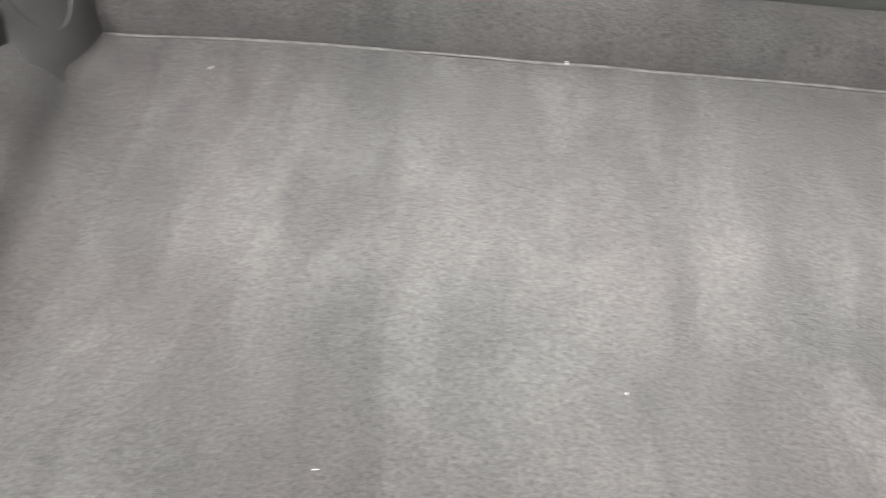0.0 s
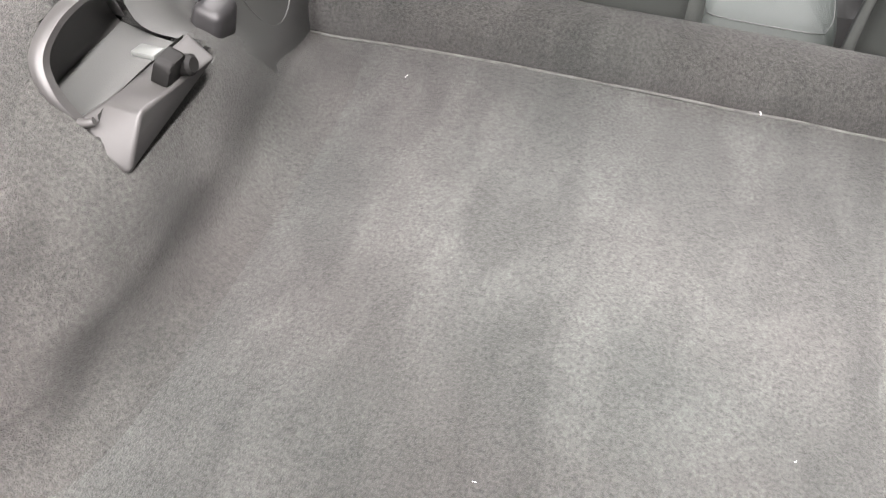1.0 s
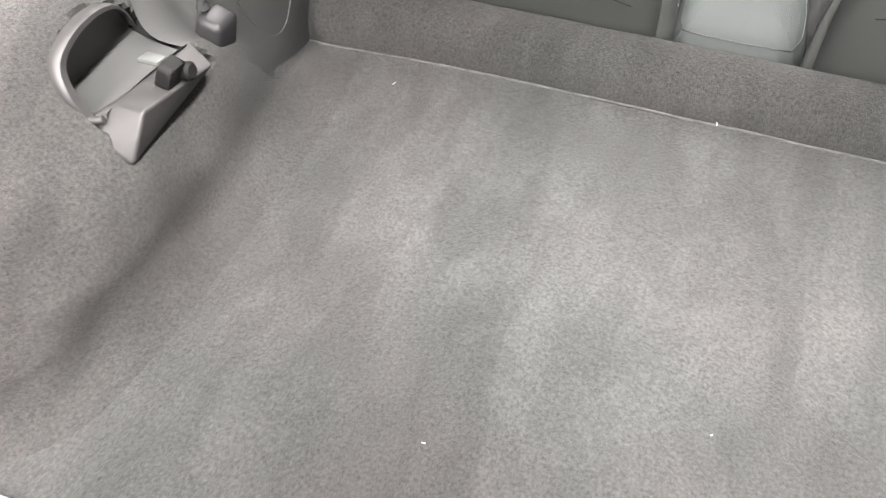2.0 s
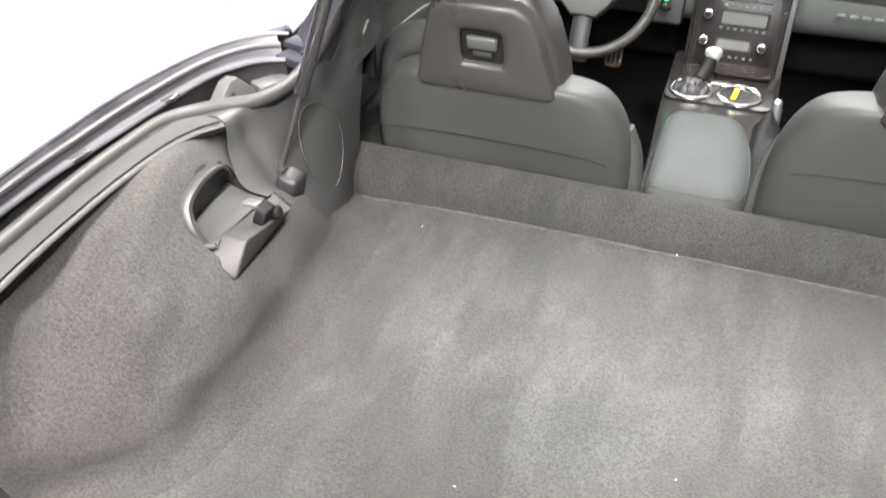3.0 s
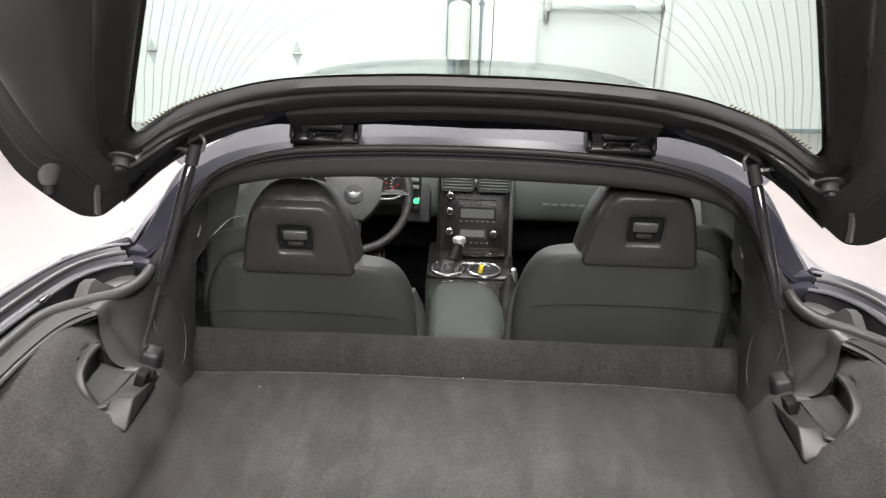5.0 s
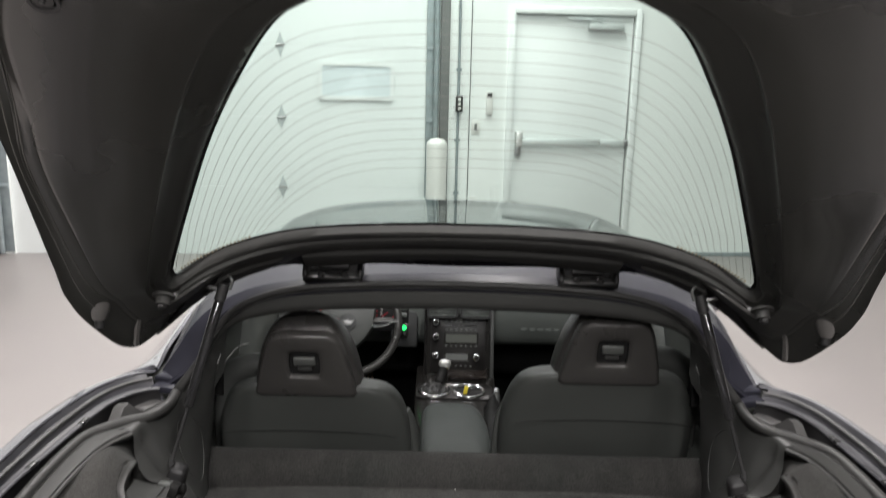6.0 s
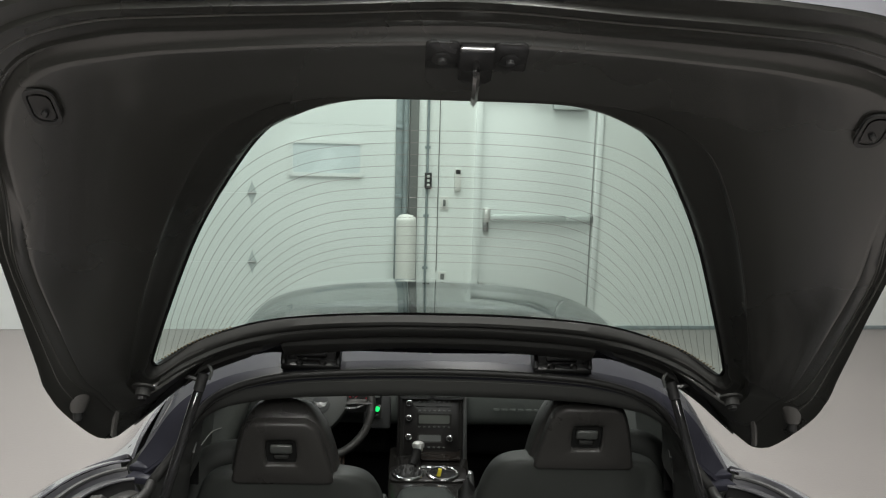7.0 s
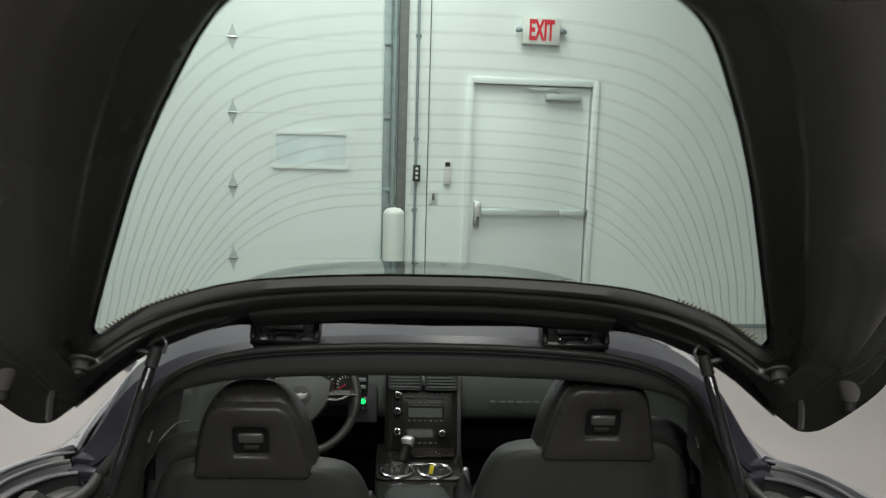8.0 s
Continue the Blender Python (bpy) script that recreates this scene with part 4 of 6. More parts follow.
    nose = [both([(0.74, 1.75, 0.92), (0.70, 1.80, 0.925), (0.52, 1.9, 0.935), (0.28, 1.95, 0.942), (0, 1.96, 0.945)]), both([(0.88, 2.1, 0.79), (0.78, 2.1, 0.815), (0.55, 2.2, 0.835), (0.28, 2.3, 0.85), (0, 2.3, 0.855)]), both([(0.90, 2.6, 0.73), (0.78, 2.6, 0.755), (0.55, 2.65, 0.79), (0.28, 2.7, 0.79), (0, 2.7, 0.79)]), both([(0.72, 3.1, 0.55), (0.62, 3.16, 0.56), (0.45, 3.2, 0.57), (0.25, 3.24, 0.57), (0, 3.25, 0.57)]), both([(0.70, 3.15, 0.30), (0.62, 3.2, 0.28), (0.45, 3.24, 0.27), (0.25, 3.28, 0.26), (0, 3.29, 0.26)])]
    part("bonnet", net(refine(nose, 5, 3), 0.012), PAINT, car, "violet-grey painted bonnet and nose")
    for s in (-1, 1):
        ed = spline(EDGE, 4)
        out = [ed, ed + (0.012, 0.004, -0.002), ed + (0.040, 0.03, -0.018), np.stack([0.905 + 0 * ed[:, 0], ed[:, 1] * 1.0 + 0.06, 0.875 + 0 * ed[:, 2]], 1), np.stack([0.922 - 0.05 * np.clip(-ed[:, 1] - 0.6, 0, 1), ed[:, 1] + 0.08, 0.78 + 0 * ed[:, 2]], 1), np.stack([0.918 - 0.06 * np.clip(-ed[:, 1] - 0.6, 0, 1), ed[:, 1] + 0.08, 0.58 + 0 * ed[:, 2]], 1), np.stack([0.89 - 0.06 * np.clip(-ed[:, 1] - 0.6, 0, 1), ed[:, 1] + 0.08, 0.32 + 0 * ed[:, 2]], 1)]
        part("quarter_panel", net(sided(out, s), 0.004 * s), PAINT, car, "violet-grey painted rear quarter panel")
        door = [[(0.705, 0.06, 0.966), (0.745, 0.3, 0.955), (0.775, 0.7, 0.945), (0.78, 1.2, 0.925), (0.74, 1.7, 0.895)], [(0.745, 0.10, 0.950), (0.775, 0.32, 0.930), (0.81, 0.7, 0.92), (0.82, 1.2, 0.90), (0.79, 1.7, 0.865)], [(0.895, 0.14, 0.87), (0.885, 0.34, 0.82), (0.875, 0.7, 0.83), (0.87, 1.2, 0.82), (0.87, 1.7, 0.80)], [(0.92, 0.14, 0.75), (0.905, 0.34, 0.72), (0.885, 0.7, 0.70), (0.88, 1.2, 0.69), (0.895, 1.7, 0.70)], [(0.89, 0.14, 0.32), (0.88, 0.34, 0.28), (0.86, 0.7, 0.26), (0.86, 1.2, 0.26), (0.87, 1.7, 0.28)]]
        d = part("door", net(sided(refine(door, 5, 4), s), 0.01 * s), PAINT, car, "violet-grey painted car door")
        if s < 0:
            part("handle_recess", slab(rounded(0.034, 0.013, 0.006), 0.004, axes((s * 0.748, 0.165, 0.958), (0, 1, -0.05), (-s * 0.75, 0, 0.66)), 0.001), BLACK, d, "black door-handle recess")
        win = [[(0.694, 0.075, 0.970), (0.745, 0.4, 0.956), (0.772, 0.8, 0.946), (0.775, 1.3, 0.93)], [(0.660, 0.085, 1.03), (0.712, 0.4, 1.015), (0.722, 0.8, 1.01), (0.73, 1.3, 0.98)], [(0.628, 0.10, 1.085), (0.668, 0.4, 1.082), (0.672, 0.8, 1.07), (0.68, 1.25, 1.03)]]
        w = part("side_window", net(sided(refine(win, 3, 3), s)), SIDEGLASS, d, "dark-tinted side window")
        w.visible_shadow = False
        m_bm = tube(spline([(s * 0.80, 1.14, 0.905), (s * 0.88, 1.10, 0.885), (s * 0.965, 1.08, 0.868)], 4), [0.02, 0.03, 0.045, 0.055, 0.06, 0.062, 0.06, 0.055, 0.03], 12, flat=0.75)
        part("mirror", m_bm, PAINT, d, "violet-grey door mirror")
        fender = [[(0.745, 1.70, 0.893), (0.79, 1.95, 0.835), (0.88, 2.1, 0.792), (0.90, 2.6, 0.732), (0.72, 3.1, 0.55)], [(0.87, 1.70, 0.80), (0.895, 1.95, 0.80), (0.915, 2.2, 0.74), (0.92, 2.6, 0.66), (0.74, 3.1, 0.48)], [(0.87, 1.70, 0.28), (0.89, 1.95, 0.30), (0.90, 2.2, 0.32), (0.90, 2.6, 0.32), (0.70, 3.15, 0.30)]]
        cowl = [[(0.68, 1.70, 0.895), (0.70, 1.85, 0.888), (0.78, 2.0, 0.835), (0.86, 2.12, 0.79)], [(0.76, 1.70, 0.875), (0.80, 1.85, 0.850), (0.86, 2.0, 0.810), (0.90, 2.12, 0.77)]]
        part("cowl_panel", net(sided(refine(cowl, 3, 3), s), 0.004), PAINT, car)
        part("front_fender", net(sided(refine(fender, 4, 4), s), 0.006 * s), PAINT, car, "violet-grey painted front fender")
        for y in (-0.36, 2.33):
            m = Matrix.Translation((s * 0.80, y, 0.335)) @ Matrix.Rotation(radians(90), 4, "Y")
            wheel = part("wheel", turned([(0.20, -0.115), (0.30, -0.125), (0.33, -0.10), (0.335, 0.0), (0.33, 0.09), (0.30, 0.11), (0.20, 0.10)], m, 32), TYRE, car, "black tyre on a silver rim")
            part("rim", turned([(0.02, -0.12), (0.19, -0.108), (0.225, -0.118), (0.225, 0.10), (0.05, 0.11)], m, 24), STEEL, wheel)
    rear = [both([(0.66, -0.955, 0.70), (0.5, -0.957, 0.70), (0.25, -0.958, 0.70), (0, -0.958, 0.70)]), both([(0.70, -0.99, 0.93), (0.5, -1.01, 0.95), (0.25, -1.02, 0.955), (0, -1.02, 0.955)]), both([(0.80, -1.02, 0.93), (0.55, -1.10, 0.945), (0.28, -1.12, 0.95), (0, -1.12, 0.95)]), both([(0.84, -1.02, 0.70), (0.58, -1.16, 0.70), (0.28, -1.19, 0.70), (0, -1.20, 0.70)]), both([(0.80, -0.98, 0.30), (0.55, -1.12, 0.30), (0.28, -1.15, 0.30), (0, -1.16, 0.30)])]
    part("rear_bumper", net(refine(rear, 4, 3), 0.01), PAINT, car, "violet-grey painted tail and bumper")
    part("underbody", box((1.5, 4.0, 0.06), Matrix.Translation((0, 1.05, 0.22)), 0.02), BLACK, car, "flat dark underbody")


build_cargo()
for side in (-1, 1):
    build_bin(side)
build_openings()
build_shell()


# ---- the open hatch: points as x, u (from the hinge line to the tail), n (outwards) ----
HINGE_LINE, ALONG, OUT = np.array((0, 0.06, 1.23)), np.array((0, -0.808, 0.589)), np.array((0, 0.589, 0.808))


def hatch_points(rows):
    rows = np.array(rows, float)
    return rows[..., :1] * (1.0, 0, 0) + HINGE_LINE + rows[..., 1:2] * ALONG + rows[..., 2:3] * OUT


def hatch_frame(x, u, n, spin=0.0):
    """A place on the lid's inside: z points down out of the liner."""
    m = axes(hatch_points([(x, u, n)])[0], (1, 0, 0), Vector(ALONG))
    return m @ Matrix.Rotation(radians(spin), 4, "Z")


def hatch_tangent(x, u, proud):
    """A place on the liner that leans with it, standing proud by that much."""
    lean_x = (liner_n(x + 0.05, u) - liner_n(x - 0.05, u)) / 0.10
    lean_u = (liner_n(x, u + 0.05) - liner_n(x, u - 0.05)) / 0.10
    return axes(hatch_points([(x, u, liner_n(x, u) - proud)])[0], Vector((1, 0, 0)) + Vector(OUT) * lean_x, Vector(ALONG) + Vector(OUT) * lean_u)


GLASS_EDGE = [(0.0, 0.966, 0.0), (0.10, 0.965, 0.0), (0.155, 0.957, -0.001), (0.212, 0.930, -0.002), (0.277, 0.872, -0.003), (0.350, 0.750, -0.010), (0.425, 0.603, -0.027), (0.500, 0.432, -0.064), (0.564, 0.280, -0.112), (0.576, 0.240, -0.121), (0.565, 0.217, -0.114), (0.500, 0.229, -0.070), (0.43, 0.232, -0.042), (0.345, 0.235, -0.021), (0.235, 0.237, -0.010), (0.10, 0.242, -0.006), (0.0, 0.243, -0.006)]
LID_EDGE = [(0.0, 1.165, -0.006), (0.20, 1.162, -0.006), (0.37, 1.152, -0.006), (0.50, 1.130, -0.010), (0.60, 1.075, -0.022), (0.655, 0.965, -0.044), (0.684, 0.80, -0.076), (0.704, 0.645, -0.106), (0.733, 0.393, -0.172), (0.740, 0.274, -0.204), (0.700, 0.085, -0.224), (0.655, 0.068, -0.200), (0.560, 0.075, -0.105), (0.480, 0.055, -0.045), (0.385, 0.050, -0.004), (0.18, 0.072, 0.010), (0.0, 0.082, 0.012)]
SHOULDER = [0.655, 0.62, 0.605, 0.66, 0.77, 0.81, 0.80, 0.79, 0.62, 0.50, 0.54, 0.58, 0.60, 0.60, 0.60, 0.60, 0.60]
CREASE = [0.735, 0.69, 0.685, 0.745, 0.815, 0.85, 0.86, 0.89, 0.76, 0.58, 0.60, 0.64, 0.66, 0.66, 0.66, 0.66, 0.66]
LIP = [0.915, 0.86, 0.855, 0.895, 0.92, 0.94, 0.945, 0.95, 0.93, 0.92, 0.92, 0.90, 0.88, 0.88, 0.88, 0.88, 0.88]


def loop(points):
    """A half outline from the tail round to the hinge, made a closed ring."""
    p = np.array(points, float)
    back = p[-2:0:-1] * (-1, 1, 1)
    return np.concatenate([p, back])


def build_hatch():
    lid = part("hatch", hatch_liner(), HATCH, car, "raised rear hatch with a black moulded liner")
    edge = spline(loop(LID_EDGE), 6, True)
    inner = spline(loop(GLASS_EDGE), 6, True)
    # painted outer skin and its rim
    skin = [edge + (0, 0, 0.004), edge + (0, 0, 0.030), edge * 0.7 + inner * 0.3 + (0, 0, 0.034), edge * 0.3 + inner * 0.7 + (0, 0, 0.022), inner * 0.95 + edge * 0.05 + (0, 0, 0.012)]
    part("outer_skin", net(hatch_points(skin), 0.0, True), PAINT, lid, "violet-grey painted outer skin")
    # the curved pane, laid as rings inside its edge
    centre = np.array((0.0, 0.60, 0.012))
    rings = []
    for k in np.linspace(1.02, 0.06, 10):
        ring = inner * (k, k, 1) + (0, centre[1] * (1 - k), 0)
        flat = np.abs(ring[:, 0])
        ring[:, 2] = -1.1 * flat**4 * np.clip(1.15 - 0.95 * np.clip(ring[:, 1] - 0.2, 0, 1), 0.2, 1) + 0.006
        rings.append(ring)
    pane_bm = net(hatch_points(rings), 0.0, True)
    pane_bm.verts.ensure_lookup_table()
    pane_bm.faces.new(pane_bm.verts[-len(inner):])
    pane = part("pane", pane_bm, GLASS, lid, "curved tinted rear glass")
    pane.visible_shadow = False
    # printed black border
    part("border", net(hatch_points([inner * (1.015, 1.0, 1) + (0, 0, 0.004), inner * (0.985, 0.985, 1) + (0, 0.60 * 0.015, 0.0055)]), 0.0, True), FRIT, lid, "black printed glass border")
    # heater wires: nested arcs from the front edge, up the side and across
    shape = spline([(1, 0), (0.955, 0.115), (0.91, 0.233), (0.778, 0.514), (0.663, 0.711), (0.552, 0.852), (0.423, 0.943), (0.30, 0.978), (0.16, 0.995), (0, 1)], 4)
    for k in range(14):
        foot, crown = 0.568 - 0.0125 * k, 0.880 - 0.029 * k - 0.00017 * k * k
        arc = np.stack([shape[:, 0] * foot, 0.237 + shape[:, 1] * (crown - 0.237), 0 * shape[:, 0]], 1)
        arc[:, 2] = -1.1 * np.abs(arc[:, 0]) ** 4 * np.clip(1.15 - 0.95 * np.clip(arc[:, 1] - 0.2, 0, 1), 0.2, 1) + 0.0045
        full = np.concatenate([arc * (-1, 1, 1), arc[-2::-1]])
        part("heater_wire", tube(hatch_points(full), 0.00037, 4), WIRE, pane)
    # grey rubber bead along the front of the glass
    front = [k for k in range(len(inner)) if inner[k, 1] < 0.30]
    slim = np.clip((0.31 - inner[front, 1:2]) / 0.055, 0.12, 1)
    bead = [inner[front] * (1 - f * slim) + edge[front] * f * slim + np.array((0, 0, lift)) * np.clip(slim, 0.75, 1) for f, lift in ((-0.01, 0.002), (0.015, -0.012), (0.05, -0.0165), (0.13, -0.0165), (0.165, -0.012), (0.175, 0.0))]
    part("glass_bead", net(hatch_points(bead)), BEADGREY, lid, "grey rubber glass bead")
    # printed dashes of the heater feed
    for s in (-1, 1):
        dashes = bmesh.new()
        run = spline([(0.562, 0.236, -0.110), (0.52, 0.239, -0.083), (0.47, 0.244, -0.058), (0.42, 0.248, -0.038)], 7)
        for k in range(1, len(run) - 1):
            box((0.0045, 0.007, 0.0010), hatch_frame(s * run[k, 0], run[k, 1], run[k, 2] + 0.001, -s * 6), 0, bm=dashes)
        part("heater_feed", dashes, BRASS, pane, "dashed heater feed strip")
    # front cross beam: a flat face over a black strip standing for shade
    def beam(x0, x1, lines):
        xs = np.linspace(x0, x1, 25)
        rows = [[(x, u + w * max(0.0, 1 - (x / 0.25) ** 2) - 0.08 * x * x, n - 0.10 * x * x) for x in xs] for u, w, n in lines]
        return net(hatch_points(rows), 0.005)
    part("beam_cover", beam(-0.337, 0.337, ((0.097, 0.020, 0.010), (0.095, 0.020, -0.020), (0.098, 0.020, -0.0265), (0.104, 0.018, -0.0285), (0.148, 0.0, -0.0310), (0.158, 0.0, -0.0300), (0.163, 0.0, -0.0240), (0.166, 0.0, -0.004))), BEAM, lid, "black moulded hinge beam cover")
    # plastic ledge from the bead down to the beam
    shelf = sorted([k for k in range(len(inner)) if abs(inner[k, 0]) < 0.555 and inner[k, 1] < 0.30], key=lambda k: inner[k, 0])
    narrow = np.interp(abs(inner[shelf, 0:1]), (0.30, 0.38), (1.0, 0.34))
    ledge = [inner[shelf] * (1 - f * narrow) + edge[shelf] * f * narrow + (inner[shelf] - edge[shelf]) * 0.12 * (narrow - 1) + (0, 0, lift) for f, lift in ((0.12, -0.012), (0.14, -0.0215), (0.17, -0.0250), (0.32, -0.0262), (0.42, -0.0235), (0.47, -0.0110))]
    part("glass_ledge", net(hatch_points(ledge)), BEAM, lid, "dark grey plastic ledge below the glass")
    hem = np.array(LID_EDGE[-5:])[::-1]
    across = np.linspace(-0.50, 0.50, 41)
    hem_u, hem_n = np.interp(abs(across), hem[:, 0], hem[:, 1]), np.interp(abs(across), hem[:, 0], hem[:, 2])
    drop = np.interp(abs(across), (0, 0.36, 0.50), (0.050, 0.018, 0.004))
    tuck = np.interp(abs(across), (0, 0.30, 0.44), (-0.020, -0.014, 0.0))
    shade_strip = [np.stack([across, hem_u + du * 1.0 - drop * f, hem_n + dn + tuck * f], 1) for du, f, dn in ((0.040, 0.0, 0.002), (0.0, 0.0, 0.002), (0.0, 0.5, 0.004), (0.0, 0.92, 0.004), (0.0, 1.0, 0.010))]
    part("hinge_shade_strip", net(hatch_points(shade_strip), 0.004), FRIT, lid, "black strip painting the shade along the hinge line")
    for s in (-1, 1):
        # stepped cover at each end of the beam
        pick = [k for k in range(len(inner)) if 0.30 < s * inner[k, 0] < 0.575 and inner[k, 1] < 0.34 and s * edge[k, 0] < 0.58]
        strip = [inner[pick] * (1 - f) + edge[pick] * f + (0, 0, lift) for f, lift in ((0.25, -0.010), (0.29, -0.020), (0.44, -0.021), (0.47, -0.027), (0.70, -0.026), (0.74, -0.019), (0.96, -0.012), (1.0, 0.0))]
        part("end_cover", net(hatch_points(strip), 0.003), BEAM, lid, "black stepped cover at the beam end")
        # added dark sheet that stands for the shade in the gap between the covers
        gap = [k for k in range(len(inner)) if 0.24 < s * inner[k, 0] < 0.50 and inner[k, 1] < 0.34]
        fill = [inner[gap] * (1 - f) + edge[gap] * f + (0, 0, lift) for f, lift in ((0.16, -0.012), (0.3, -0.018), (0.6, -0.018), (0.9, -0.014), (1.0, -0.006), (1.03, 0.004))]
        part("gap_shade_sheet", net(hatch_points(fill)), CHANNEL, lid)
        # lock pocket: a rim round a nearly flush black disc painting its shaded well
        m = hatch_tangent(s * 0.526, 0.980, 0.0030)
        cup = part("lock_pocket", ringed(rounded(0.040, 0.058, 0.015), rounded(0.031, 0.047, 0.011), 0.0030, m), BLACK, lid, "oval lock pocket with a steel pin")
        part("well", slab(rounded(0.026, 0.040, 0.010), 0.0008, m @ Matrix.Translation((0, 0, 0.0020))), FRIT, cup)
        part("pin", turned([(0.0045, 0.0), (0.0045, 0.004), (0.0025, 0.006)], m @ Matrix.Translation((0.001, -0.008, 0.003)), 12), DARKSTEEL, cup)
        # threaded fastener and bump stop
        m = hatch_frame(s * 0.582, 0.240, -0.164)
        bolt = part("adjuster", turned([(0.022, 0.0), (0.022, 0.004), (0.014, 0.006), (0.014, 0.02), (0.005, 0.022)], m, 16), BEAM, lid, "round black adjuster")
        part("nut", turned([(0.009, 0.018), (0.009, 0.027), (0.005, 0.029)], m, 6), BLACK, bolt)
        m = hatch_frame(s * 0.700, 0.252, -0.183, 0) @ Matrix.Rotation(radians(30), 4, "X")
        stop = part("bump_stop", turned([(0.027, -0.012), (0.025, 0.004), (0.014, 0.034), (0.012, 0.037)], m, 20), BUMPER, lid, "conical rubber bump stop")
        part("tip", turned([(0.0095, 0.036), (0.0095, 0.052), (0.007, 0.055)], m, 12), BLACK, stop)
        rib = [(0.650, 0.168, -0.190), (0.660, 0.138, -0.208), (0.669, 0.106, -0.225)]
        part("end_rib", tube(hatch_points(sided(rib, s)), 0.0065, 6), BUMPER, lid, "pale grey moulded end rib")
        # hinge: plate on the body, arm to the lid
        hinge = part("hinge", box((0.134, 0.045, 0.012), Matrix.Translation((s * 0.288, 0.042, 1.209)), 0.003), HINGE, lid, "black steel hatch hinge in its pocket")
        for dx in (-0.062, 0.062):
            part("cheek", box((0.010, 0.055, 0.050), Matrix.Translation((s * 0.288 + dx, 0.050, 1.226)) @ Matrix.Rotation(radians(-30), 4, "X"), 0.002), HINGE, hinge)
        part("backing", box((0.128, 0.008, 0.060), Matrix.Translation((s * 0.288, 0.074, 1.238)) @ Matrix.Rotation(radians(-20), 4, "X"), 0.002), FRIT, hinge)
        part("arm", box((0.070, 0.030, 0.010), Matrix.Translation((s * 0.288, 0.050, 1.238)) @ Matrix.Rotation(radians(50), 4, "X"), 0.003), HINGE, hinge, "black steel hinge arm")
        for dx in (-0.026, 0.026):
            part("bolt", turned([(0.009, 0.0), (0.009, 0.006), (0.005, 0.009)], Matrix.Translation((s * 0.288 + dx, 0.030, 1.215)) @ Matrix.Rotation(radians(40), 4, "X"), 6), DARKSTEEL, hinge)
        build_strut(s, lid)
    # thin beads added along the liner; the pale ones paint its edge highlights
    rings = liner_rings()
    for k, out_n in ((6, -0.0004), (16, 0.0), (20, 0.0)):
        line = rings[k] + (0, 0, out_n)
        keep = [j for j in range(-len(line) // 2, len(line) // 2) if line[j, 1] > 0.26]
        part("liner_bead", tube(hatch_points(line[keep]), 0.0010 if k == 6 else 0.0015, 6), HATCH if k == 6 else LINER_GLINT, lid, "thin bead added along the liner's highlight lines")
    # latch striker
    m = hatch_frame(0.006, 1.066, liner_n(0.006, 1.066) + 0.002)
    latch = part("striker_plate", slab(rounded(0.040, 0.060, 0.006), 0.010, m, 0.003), DARKSTEEL, lid, "black steel striker plate")
    for dx in (-0.040, 0.040):
        ear = part("ear", slab(rounded(0.040, 0.052, 0.008), 0.004, m @ Matrix.Translation((dx, 0.008, 0)), 0.002), DARKSTEEL, latch)
        part("bolt", turned([(0.0125, 0.003), (0.0125, 0.0065), (0.0105, 0.007), (0.0065, 0.0072), (0.0060, 0.012), (0.003, 0.013)], m @ Matrix.Translation((dx, 0.006, 0)), 16), DARKSTEEL, latch, "washered bolt")
    loop_pts = [m @ Vector(p) for p in ((0, 0.010, 0.006), (0, 0.008, 0.020), (0, 0.000, 0.030), (0, -0.030, 0.034), (0, -0.044, 0.030))]
    part("striker_loop", tube(spline(loop_pts, 5), 0.0040, 4, flat=1.2), CHROME, latch, "bright steel striker loop")
    part("top_edge", box((0.040, 0.006, 0.005), m @ Matrix.Translation((0, 0.030, 0.009)), 0.002), STEEL, latch)


